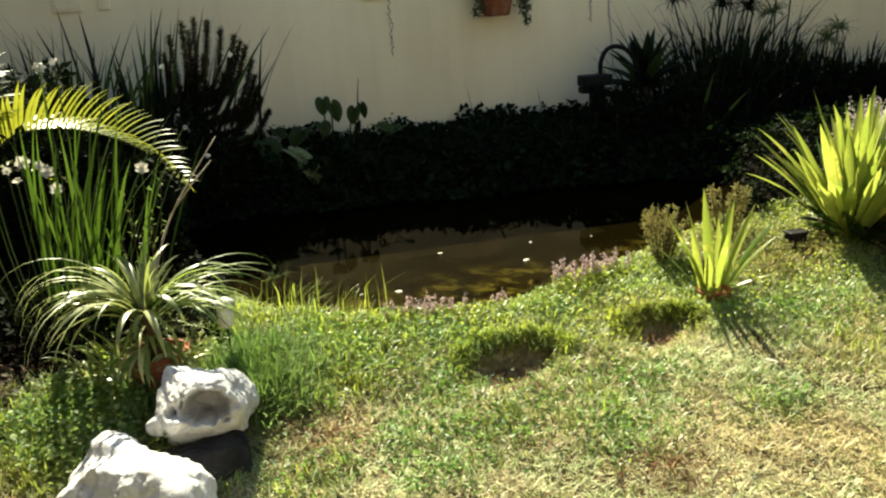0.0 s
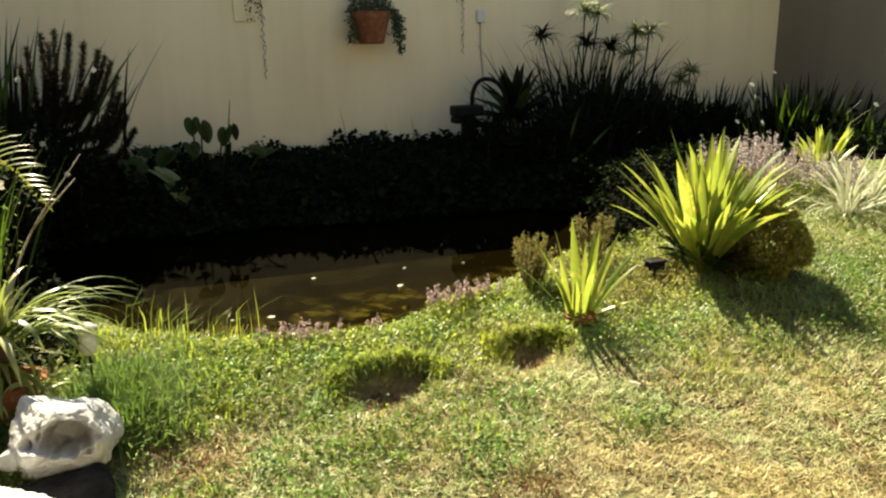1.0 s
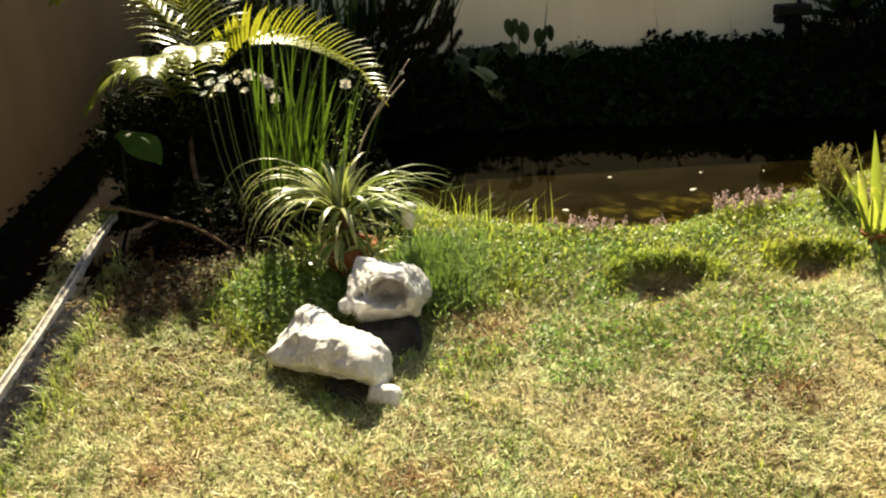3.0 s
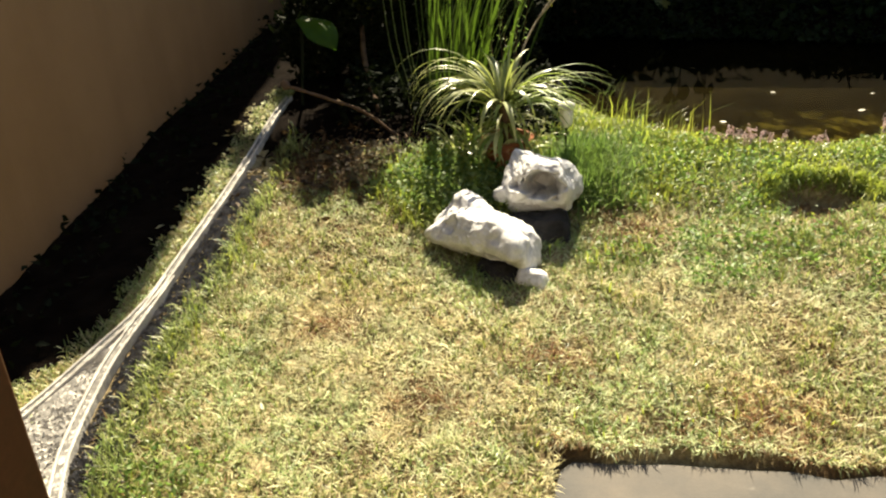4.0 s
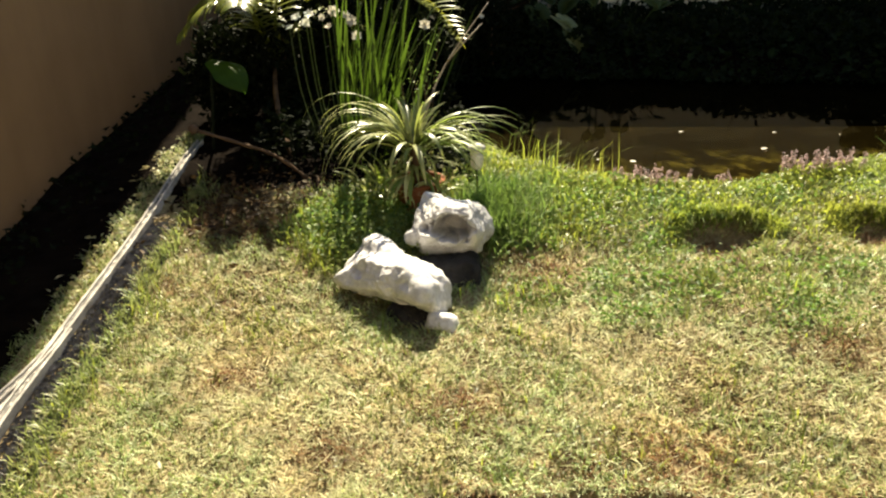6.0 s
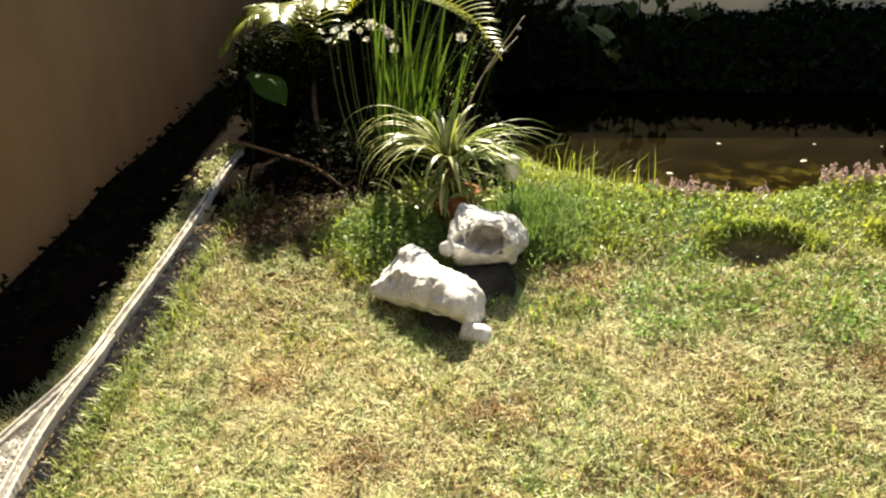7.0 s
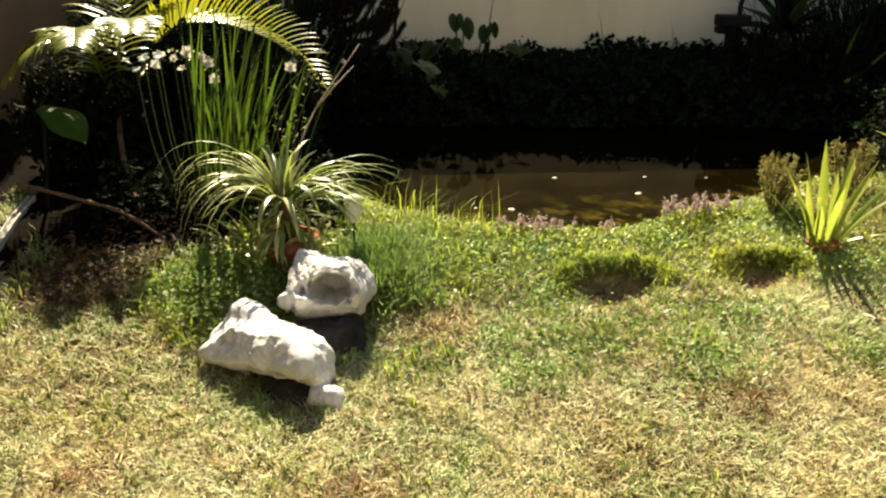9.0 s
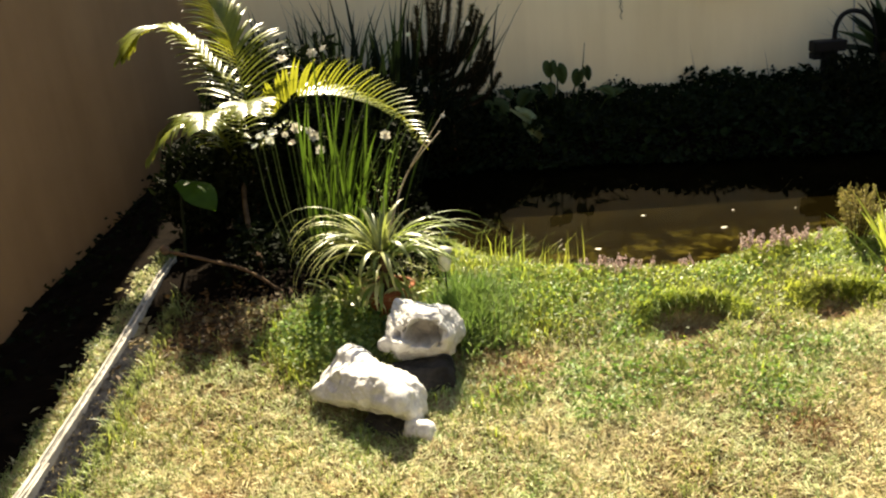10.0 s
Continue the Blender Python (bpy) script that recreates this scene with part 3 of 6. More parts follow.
lv = [bm.verts.new((x, y, on_top(x, y) - float(rise(1.6)) - 0.05)) for x, y in wedge]
bm.faces.new(tv)
for i in range(len(tv)):
    bm.faces.new((tv[i - 1], lv[i - 1], lv[i], tv[i]))
bmesh.ops.recalc_face_normals(bm, faces=bm.faces[:])
part("wedge", bm, M_kerb, edging, "crumbled pale mortar between two edging strips", smooth=False)

vs, fs = tube(curve_pts([(-0.915, 0.70, 0.015), (-0.86, 0.60, 0.015), (-0.74, 0.47, 0.02), (-0.6, 0.40, 0.02), (-0.4, 0.36, 0.02), (-0.1, 0.30, 0.02)], 24), [0.009] * 24)
hose = thing("garden_hose", (-0.6, 0.4, 0.02), "thin brown garden hose lying along the edging", "hose")
part_vf("hose_tube", vs, fs, M_hose, hose, smooth=True)

# dark gravel strip beside the edging
rng = np.random.default_rng(11)
gvs, gfs = [], []
for i in range(6800):
    t = rng.uniform(0, 1)
    y = 0.40 + 2.08 * t ** 1.05
    x = np.interp(y, [0.38, 0.5, 0.65, 0.8, 1.0, 1.3, 1.6, 2.8], [-0.52, -0.72, -0.86, -0.95, -1.01, -1.05, -1.055, -1.07]) + rng.uniform(-0.01, 0.155)
    s = rng.uniform(0.004, 0.010)
    z = on_top(x, y) + 0.003
    o = len(gvs)
    for dx, dy, dz in ((1, 0, 0), (-.5, .87, 0), (-.5, -.87, 0), (0.1, 0, 1), (0, 0, -.6)):
        gvs.append((x + s * dx * rng.uniform(.7, 1.3), y + s * dy * rng.uniform(.7, 1.3), z + s * dz * rng.uniform(.6, 1.2) + 0.002))
    gfs += [(o, o + 1, o + 3), (o + 1, o + 2, o + 3), (o + 2, o, o + 3), (o + 1, o, o + 4), (o + 2, o + 1, o + 4), (o, o + 2, o + 4)]
tagged(new("gravel", mesh_of("gravel", gvs, gfs, M_gravel)), "dark crushed gravel beside the lawn edging", "gravel", "", "stuff")


wvs, wfs = [], []
for i in range(900):
    a = rng.uniform(0, 1)
    y = 0.75 + 0.62 * a
    x = rng.uniform(np.interp(y, [0.7, 1.0, 1.24, 1.45], [-1.34, -1.24, -1.18, -1.11]), np.interp(y, [0.7, 0.93, 1.13, 1.45], [-1.0, -1.04, -1.09, -1.10]))
    s = rng.uniform(0.003, 0.009)
    z = even_top(x, y) + 0.017
    o = len(wvs)
    for dx, dy, dz in ((1, 0, 0), (-.5, .87, 0), (-.5, -.87, 0), (0.1, 0, 1), (0, 0, -.6)):
        wvs.append((x + s * dx * rng.uniform(.7, 1.3), y + s * dy * rng.uniform(.7, 1.3), z + s * dz * rng.uniform(.6, 1.2)))
    wfs += [(o, o + 1, o + 3), (o + 1, o + 2, o + 3), (o + 2, o, o + 3), (o + 1, o, o + 4), (o + 2, o + 1, o + 4), (o, o + 2, o + 4)]
tagged(new("gravel", mesh_of("gravel", wvs, wfs, M_kerb_pale)), "crumbled pale mortar bits in the edging fork", "gravel", "", "stuff")


def boulder(name, at, faces, turn, label, seed, sub=6, lumps=(), material=M_rock, hard=9, rough=1.0, pits=()):
    """A worn rock: faces give directions and reach of its broken planes, lumps the directions, widths and heights of swellings and hollows, pits the mouth, way in, half width, half height and depth of deep ones."""
    bm = bmesh.new()
    bmesh.ops.create_icosphere(bm, subdivisions=sub, radius=1)
    rot = Matrix.Rotation(radians(turn), 3, "Z")
    off = Vector((seed * 3.7, seed * 1.3, seed * 2.1))
    planes = [(Vector(d).normalized(), reach) for d, reach in faces]
    dirs = [(Vector(q[0]).normalized(), math.cos(radians(q[1])), q[2], math.cos(radians(q[3])) if len(q) > 3 else 1) for q in lumps]
    for v in bm.verts:
        u = v.co.copy()
        w = u + 0.13 * noise.noise_vector(u * 2.3 + off) + 0.05 * noise.noise_vector(u * 6 + off)
        w.normalize()
        r = sum(max(w.dot(d) / reach, 0.0) ** hard for d, reach in planes) ** (-1.0 / hard)
        for d, c, h, c1 in dirs:
            r *= 1 + h * float(sstep(c, c1, w.dot(d)))
        ridge = 1 - abs(noise.noise(u * 3.4 + off)) * 2
        r *= 1 + rough * (0.07 * noise.noise(u * 2.0 + off) + 0.035 * ridge + 0.035 * noise.noise(u * 8 + off) + 0.016 * noise.noise(u * 19 + off) + 0.008 * noise.noise(u * 41 + off))
        q = u * r
        for mouth, way, wide, high, deep in pits:
            a = Vector(way).normalized()
            e = a.cross(Vector((0, 0, 1))).normalized()
            g = q - Vector(mouth)
            near = math.hypot(g.dot(e) / wide, g.dot(e.cross(a)) / high) * (1 + 0.25 * noise.noise(u * 5 + off))
            if u.dot(a) < 0.2 and near < 1:
                q = q + a * (deep * float(sstep(1.0, 0.45, near)))
        v.co = rot @ q + Vector(at) + Vector((0, 0, float(rise(at[1]))))
    return single(name, bm, material, label, "rock", smooth=True, group="rocks on the lawn")


boulder("rock", (0.025, 2.010, 0.125), (
    ((0.18, 0.30, 0.93), 0.090), ((-0.12, -0.08, 1.0), 0.096), ((-0.34, -0.86, 0.38), 0.102), ((-0.26, -0.96, 0.02), 0.118), ((-0.22, -0.76, -0.60), 0.080), ((0, 0.2, -1), 0.085), ((0.58, 0.80, 0.05), 0.118),
    ((-0.60, 0.78, 0.15), 0.190), ((-0.98, -0.20, 0.05), 0.205), ((-0.72, -0.20, 0.66), 0.150), ((0.95, -0.30, 0.05), 0.210), ((0.62, -0.20, 0.76), 0.150)),
    -10, "pale grey limestone rock with a pointed ridge", 1, lumps=(
    ((-0.42, 0.74, 0.52), 30, 0.26), ((-0.97, -0.20, 0.10), 16, 0.14), ((-0.84, -0.30, 0.40), 13, -0.18), ((0.72, -0.55, 0.30), 16, 0.10), ((-0.05, -0.85, 0.42), 22, 0.07), ((0.42, -0.80, 0.05), 14, 0.06)), rough=0.8, hard=18,
    pits=(((0.085, -0.105, -0.010), (0.05, 0.90, 0.15), 0.055, 0.028, 0.080), ((-0.16, -0.05, 0.03), (0.5, 0.8, -0.3), 0.016, 0.045, 0.018), ((0.02, -0.09, -0.060), (0.1, 0.95, 0.25), 0.13, 0.022, 0.045)))
boulder("rock", (0.197, 2.255, 0.212), (
    ((0.14, 0.25, 0.95), 0.106), ((-0.05, -0.80, 0.60), 0.116), ((0.10, -0.98, 0.05), 0.114), ((0.1, -0.76, -0.64), 0.076), ((0, 0.2, -1), 0.10), ((-0.66, -0.42, 0.62), 0.100), ((-0.80, -0.55, -0.24), 0.118), ((-0.97, 0.1, 0.1), 0.135),
    ((0.85, -0.05, 0.52), 0.126), ((0.95, -0.2, -0.25), 0.132), ((0, 1, 0.1), 0.12)),
    -8, "pale limestone rock with a deep hollow in one side", 2, lumps=(
    ((-0.96, -0.22, -0.25), 17, 0.34), ((-0.78, -0.55, 0.28), 12, -0.24), ((0.25, -0.90, -0.25), 30, 0.12)), rough=0.9, hard=14,
    pits=(((0.032, -0.095, 0.040), (-0.12, 0.93, -0.25), 0.092, 0.058, 0.190), ((-0.050, -0.10, 0.045), (0.1, 0.9, -0.5), 0.055, 0.036, 0.035)))
boulder("rock", (0.200, 1.850, 0.066), (((0.1, 0.3, 0.95), 0.032), ((0, -0.8, 0.6), 0.030), ((0, -1, -0.2), 0.036), ((-1, 0, 0.2), 0.046), ((1, 0, 0.3), 0.054), ((0, 1, 0), 0.036), ((0, 0, -1), 0.03)), -20, "small white limestone rock beside a larger one", 3, 4)
# dark stones that also stand in for shade between and under the pale rocks
boulder("rock", (0.185, 2.13, 0.085), (((0, 0.1, 1), 0.060), ((0.1, -0.8, 0.6), 0.060), ((0.3, -1, 0), 0.08), ((-1, 0, 0), 0.17), ((1, -0.1, 0.3), 0.130), ((0, 1, 0), 0.09), ((0, 0, -1), 0.07)), 8, "dark stone carrying the shade between two pale rocks", 5, 5, material=M_rock_dark)
boulder("rock", (0.105, 1.895, 0.045), (((0, 0, 1), 0.050), ((0, -0.8, 0.6), 0.045), ((0, -1, 0), 0.055), ((-1, 0, 0), 0.09), ((1, 0, 0), 0.07), ((0, 1, 0), 0.05), ((0, 0, -1), 0.05)), -16, "dark stone carrying the shade under a pale rock", 6, 5, material=M_rock_dark)


def flower_pot(name, at, r_top, r_low, h, label, rim=0.018):
    ob = thing(name, at, label, "flower pot")
    prof = [(r_low * 0.9, 0), (r_low, 0.004), (r_top * 0.96, h - 0.035), (r_top + rim * 0.6, h - 0.035), (r_top + rim * 0.6, h - 0.004), (r_top + rim * 0.3, h),
            (r_top - 0.008, h), (r_top - 0.014, h - 0.02)]
    vs, fs = lathe(prof, at)
    part_vf("pot_body", vs, fs, M_terracotta, ob, smooth=False)
    vs, fs = lathe([(r_top - 0.016, h - 0.03), (r_top - 0.016, h - 0.022), (r_top * 0.4, h - 0.012)], at)
    part_vf("potting_soil", vs, fs, M_soil, ob, "dark potting soil")
    return ob


PX, PY = 0.05, 2.60
pz = on_ground(PX, PY) - 0.03
flower_pot("flower_pot", (PX, PY, pz), 0.098, 0.072, 0.17, "terracotta flower pot half hidden by drooping leaves")
fp = thing("fountain_plant", (PX, PY, pz + 0.145), "arching pale green strap-leaved plant in a terracotta pot", "plant")
rg = random.Random(21)
CX, CY, CZ = PX - 0.02, PY + 0.02, pz + 0.315
vs, fs = tube([(PX, PY, pz + 0.140), (PX - 0.005, PY - 0.01, pz + 0.24), (CX, CY, CZ)], [0.03, 0.028, 0.018], 10)
part_vf("stem", vs, fs, M_bark, fp)


def strap(az, elev, length, width, droop, low=0.0, twist=60, material=M_strap, at=None):
    """One leaf of the fountain plant, with a slight kink on its way."""
    q = at or (CX, CY, CZ)
    b = (q[0] + 0.016 * math.cos(radians(az)), q[1] + 0.016 * math.sin(radians(az)), q[2] - low * rg.random())
    v, f = ribbon(b, az, elev, length, width, droop, 11, 0.14, 0.28, rg.uniform(-twist, twist))
    bend = rg.uniform(-0.10, 0.10) * length
    side = Vector((-math.sin(radians(az)), math.cos(radians(az)), 0))
    v = [q3 + side * (bend * (i // 3 / 11) ** 2) for i, q3 in enumerate(v)]
    part_vf("leaf", v, f, material, fp, smooth=True)


for i in range(34):
    strap(rg.uniform(-70, 250), rg.uniform(50, 88), rg.uniform(0.11, 0.25), rg.uniform(0.012, 0.024), rg.uniform(15, 110), 0.02)
for i in range(38):
    az = rg.choice((rg.uniform(-50, 60), rg.uniform(130, 235), rg.uniform(0, 360)))
    front = 235 < az < 310
    strap(az, rg.triangular(8, 38, 20) if front else rg.triangular(12, 66, 40), rg.triangular(0.16, 0.30, 0.22) if front else rg.triangular(0.22, 0.46, 0.32), rg.uniform(0.008, 0.022), rg.triangular(45, 165, 95), 0.06, 80, M_lushleaf if rg.random() < (0.55 if -50 < az < 60 else 0.15) else M_strap)
for i in range(10):
    strap(rg.uniform(160, 222), rg.uniform(40, 66), rg.uniform(0.44, 0.60), rg.uniform(0.006, 0.014), rg.uniform(125, 165), 0.04, 40)
# broad pale leaves, bent over
for az, el, L, w, dr in ((172, 52, 0.47, 0.026, 118), (195, 40, 0.40, 0.024, 105), (255, 30, 0.32, 0.028, 130), (283, 22, 0.30, 0.028, 135), (215, 55, 0.36, 0.026, 140), (300, 48, 0.30, 0.026, 150),
                         (12, 50, 0.40, 0.020, 125), (335, 45, 0.34, 0.026, 130), (150, 66, 0.34, 0.020, 130), (230, 30, 0.36, 0.024, 120), (65, 70, 0.30, 0.022, 90),
                         ):
    strap(az, el, L, w, dr, 0.01, 25)
# leaves that hang over the rim of the pot
for az, L, w in ((262, 0.19, 0.022), (243, 0.22, 0.020), (272, 0.20, 0.024), (222, 0.22, 0.020), (252, 0.17, 0.018), (232, 0.18, 0.024)):
    strap(az, 12, L, w, 115, 0.02, 30, M_strap if L < 0.2 else M_lushleaf, (CX, CY - 0.06, CZ - 0.10))
for i in range(22):
    strap(rg.uniform(195, 345), rg.uniform(-5, 40), rg.uniform(0.13, 0.27), rg.uniform(0.009, 0.020), rg.uniform(60, 110), 0.05, 60, M_strap if i % 4 else M_lushleaf, (CX, CY, CZ - 0.07))
# long fine green leaves that trail over the grass
for i in range(26):
    strap(rg.uniform(-48, 28), rg.uniform(20, 48), rg.uniform(0.34, 0.56), rg.uniform(0.006, 0.012), rg.uniform(75, 125), 0.06, 40, M_lushleaf)
for i in range(8):
    strap(rg.uniform(160, 250), rg.uniform(35, 62), rg.uniform(0.42, 0.60), rg.uniform(0.005, 0.011), rg.uniform(110, 160), 0.05, 40)
# young rosettes beside the stem
for dx, dy, dz, n in ((-0.13, -0.08, -0.06, 16), (-0.06, -0.12, -0.10, 13), (0.10, -0.09, -0.09, 13), (-0.20, -0.02, -0.13, 12)):
    for i in range(n):
        strap(rg.uniform(0, 360), rg.uniform(10, 80), rg.uniform(0.08, 0.19), rg.uniform(0.008, 0.018), rg.uniform(30, 130), 0.05, 60, M_strap if i % 3 else M_lushleaf, (CX + dx, CY + dy, CZ + dz - 0.05))

# solar light beside the pot
SX, SY = 0.285, 2.66
sz = on_ground(SX, SY)
sl = thing("garden_light", (SX, SY, sz), "small garden light with frosted white lens and grey cap", "garden light")
vs, fs = tube([(SX, SY, sz - 0.05), (SX, SY, sz + 0.18)], [0.004, 0.004], 8)
part_vf("stake", vs, fs, M_black, sl)
vs, fs = lathe([(0.016, 0), (0.025, 0.01), (0.028, 0.05), (0.026, 0.075)], (SX, SY, sz + 0.16), 16)
part_vf("lens", vs, fs, M_white, sl, "frosted white lens", True)
vs, fs = lathe([(0.027, 0), (0.036, 0.006), (0.035, 0.018), (0.014, 0.030)], (SX, SY, sz + 0.236), 16)
part_vf("cap", vs, fs, M_grey, sl, "pale grey cap", True)

# timber post by the patio
post = thing("veranda_post", (-0.646, 0.30, -0.1), "dark brown painted timber veranda post on a concrete footing", "post")
part("shaft", box_bm(-0.715, -0.590, 0.24, 0.36, -0.1, 2.9, 0.008), M_post, post, smooth=False)
part("footing", box_bm(-0.73, -0.563, 0.22, 0.38, -0.16, -0.045, 0.008), M_kerb, post, "concrete footing", smooth=False)


# ---- plants of the sunny side ----
def flax(name, at, count, height, width, spread, label, seed, material=M_flax, droop=(5, 35), twist=25, az0=0, az1=360, peak=0.62):
    ob = thing(name, at, label, "plant")
    rg = random.Random(seed)
    for i in range(count):
        u = i / count
        az = rg.uniform(az0, az1)
        elev = 88 - spread * (u ** 0.8) + rg.uniform(-5, 5)
        L = height * rg.uniform(0.72, 1.05) * (1 - 0.18 * u)
        r = 0.05 * math.sqrt(u) * height / 0.7
        b = (at[0] + r * math.cos(radians(az)), at[1] + r * math.sin(radians(az)), at[2] - 0.01)
        v, f = ribbon(b, az, elev, L, width * rg.uniform(0.75, 1.15), rg.uniform(*droop), 9, 0.16, peak, rg.uniform(-twist, twist))
        part_vf("leaf", v, f, material, ob, smooth=True)
    return ob


FX, FY = 2.20, 2.74
small = flax("flax", (FX, FY, on_ground(FX, FY)), 0, 0.5, 0.04, 30, "small clump of upright yellow-green sword leaves", 31)
rg = random.Random(33)
fz = on_ground(FX, FY)
for dx, dy, az, elev, L, w, dr in ((0.0, 0.0, 200, 87, 0.52, 0.050, 4), (0.04, 0.0, 20, 82, 0.45, 0.042, 10), (0.06, 0.01, 10, 72, 0.44, 0.036, 14), (-0.03, 0.0, 190, 74, 0.40, 0.042, 20),
                                 (0.07, 0.0, 0, 62, 0.40, 0.034, 22), (0.02, -0.02, 270, 80, 0.34, 0.040, 10), (0.05, 0.02, 60, 70, 0.36, 0.032, 20), (-0.05, 0.0, 185, 25, 0.27, 0.026, 18),
                                 (0.06, -0.02, -20, 30, 0.22, 0.022, 25), (-0.01, 0.02, 140, 72, 0.44, 0.038, 16), (0.08, 0.0, 5, 52, 0.34, 0.026, 24), (-0.02, -0.02, 240, 68, 0.28, 0.036, 14),
                                 (-0.04, 0.02, 165, 58, 0.40, 0.032, 18), (0.03, 0.01, 350, 84, 0.47, 0.040, 5), (-0.02, 0.01, 150, 83, 0.46, 0.042, 6), (0.055, -0.01, 330, 76, 0.40, 0.036, 8), (-0.045, -0.01, 210, 80, 0.36, 0.036, 8)):
    v, f = ribbon((FX + dx, FY + dy, fz), az, elev, L * 0.95, w * 1.05, dr, 8, 0.16, 0.4, rg.uniform(-15, 15))
    v = [q - Vector((0.27, 0.41, 0)) * max(q.z - fz, 0) for q in v]
    part_vf("leaf", v, f, M_flax, small, smooth=True)
vs, fs = lathe([(0.05, 0), (0.062, 0.03), (0.068, 0.06), (0.061, 0.062), (0.055, 0.04)], (FX - 0.02, FY - 0.06, fz - 0.026), 20)
shard = thing("buried_pot", (FX - 0.02, FY - 0.06, fz - 0.026), "rim of a small terracotta pot sunk in the grass", "flower pot")
part_vf("rim", vs, fs, M_terracotta, shard)

BX, BY = 3.04, 2.98
flax("flax", (BX, BY, on_ground(BX, BY)), 104, 0.70, 0.047, 38, "large fan of broad yellow-green sword leaves", 41, droop=(4, 42), twist=45)
# both rings of darker leaves are added to give the clump a shaded foot
flax("flax", (BX + 0.03, BY - 0.03, on_ground(BX, BY)), 70, 0.36, 0.05, 62, "short dark green leaves added as shade at the flax foot", 44, M_reed, (5, 50), 45)
flax("flax_foot_leaves", (BX + 0.02, BY, on_ground(BX, BY)), 34, 0.30, 0.045, 80, "drooping brown leaves added to darken the shaded flax foot", 42, M_litter, (20, 90), 40)
flax("flax", (4.98, 4.15, on_ground(4.98, 4.15)), 30, 0.46, 0.042, 50, "yellow-green sword-leaved plant beside pink flowers", 43)


def shrub(name, at, rx, rz, count, size, material, label, seed, hollow=0.55, aspect=0.55, stems=7):
    ob = thing(name, at, label, "shrub")
    rng = np.random.default_rng(seed)
    for k in range(stems):
        a = 2 * math.pi * k / stems
        v, f = tube([at, (at[0] + rx * .4 * math.cos(a), at[1] + rx * .4 * math.sin(a), at[2] + rz * .7), (at[0] + rx * .75 * math.cos(a), at[1] + rx * .75 * math.sin(a), at[2] + rz * 1.4)], [0.006, 0.004, 0.002], 5)
        part_vf("stem", v, f, M_bark, ob)
    d = rng.normal(size=(count, 3))
    d /= np.linalg.norm(d, axis=1)[:, None]
    r = (hollow + (1 - hollow) * rng.random(count) ** 0.6) * (1 + 0.10 * np.sin(5 * d[:, 0] + 4 * d[:, 2]) + 0.08 * np.sin(9 * d[:, 1] - 7 * d[:, 0]))
    pts = np.array([at[0], at[1], at[2] + rz * 0.92]) + d * r[:, None] * np.array([rx, rx, rz])
    keep = pts[:, 2] > at[2] - 0.01
    leaf_part("foliage", pts[keep], rng.uniform(size[0], size[1], keep.sum()), rng, material, ob, aspect=aspect, flat=0.2, up=d[keep] * 0.8)
    return ob


shrub("box_ball", (3.285, 2.80, on_ground(3.285, 2.80)), 0.165, 0.185, 11000, (0.013, 0.024), M_box, "small clipped round shrub of olive and bronze leaves", 51, 0.78)


def wispy(name, at, height, spread, stems, material, label, seed, category="shrub", leaf=(0.010, 0.022), per=84):
    """Thin upright stems, each set with small leaves."""
    ob = thing(name, at, label, category)
    rg = random.Random(seed)
    rng = np.random.default_rng(seed)
    for i in range(stems):
        az, out = rg.uniform(0, 2 * math.pi), spread * math.sqrt(rg.random())
        tip = Vector((at[0] + out * math.cos(az), at[1] + out * math.sin(az), at[2] + height * rg.uniform(0.65, 1.05)))
        b = Vector((at[0] + 0.3 * out * math.cos(az), at[1] + 0.3 * out * math.sin(az), at[2] - 0.01))
        mid = (b + tip) / 2 + Vector((rg.uniform(-.02, .02), rg.uniform(-.02, .02), 0.02))
        c = curve_pts([b, mid, tip], 6)
        v, f = tube(c, [0.0025, 0.0023, 0.002, 0.0016, 0.0013, 0.001], 4, False)
        st = part_vf("stem", v, f, M_bark, ob)
        pts = []
        for k in range(per):
            s = rg.uniform(0.2, 1) * 5
            a = min(int(s), 4)
            pts.append(c[a].lerp(c[a + 1], s - a)[:])
        leaf_part("foliage", np.array(pts), rng.uniform(leaf[0], leaf[1], per), rng, material, st, aspect=0.3, flat=0.0, up=np.array(((tip - b).normalized() * 0.7)[:]))
    return ob


wispy("feathery_shrub", (2.13, 3.02, on_ground(2.13, 3.02)), 0.25, 0.115, 34, M_fern, "feathery rust-tipped olive shrub on the bank", 61)
wispy("feathery_shrub", (2.55, 3.20, on_ground(2.55, 3.20)), 0.24, 0.11, 26, M_fern, "low feathery rust-tipped shrub on the bank", 62)
wispy("feathery_shrub", (3.72, 3.35, on_ground(3.72, 3.35)), 0.36, 0.14, 30, M_fern, "feathery reddish shrub behind the flax", 63)

wispy("leafy_stems", (0.03, 2.98, on_ground(0.03, 2.98)), 0.60, 0.14, 9, M_herb, "thin stems with small fresh leaves among reeds", 65, "plant", (0.014, 0.030), 14)

# box-shaped spotlight
lx, ly = 2.74, 2.95
lz = on_ground(lx, ly)
spot = thing("spotlight", (lx, ly, lz), "small black garden spotlight among low plants", "spotlight")
bm = box_bm(lx - 0.040, lx + 0.040, ly - 0.028, ly + 0.028, lz + 0.05, lz + 0.088, 0.007)
part("housing", bm, M_black, spot, smooth=False)
bm = box_bm(lx - 0.046, lx + 0.046, ly - 0.034, ly + 0.034, lz + 0.088, lz + 0.098, 0.004)
part("hood", bm, M_black, spot, smooth=False)
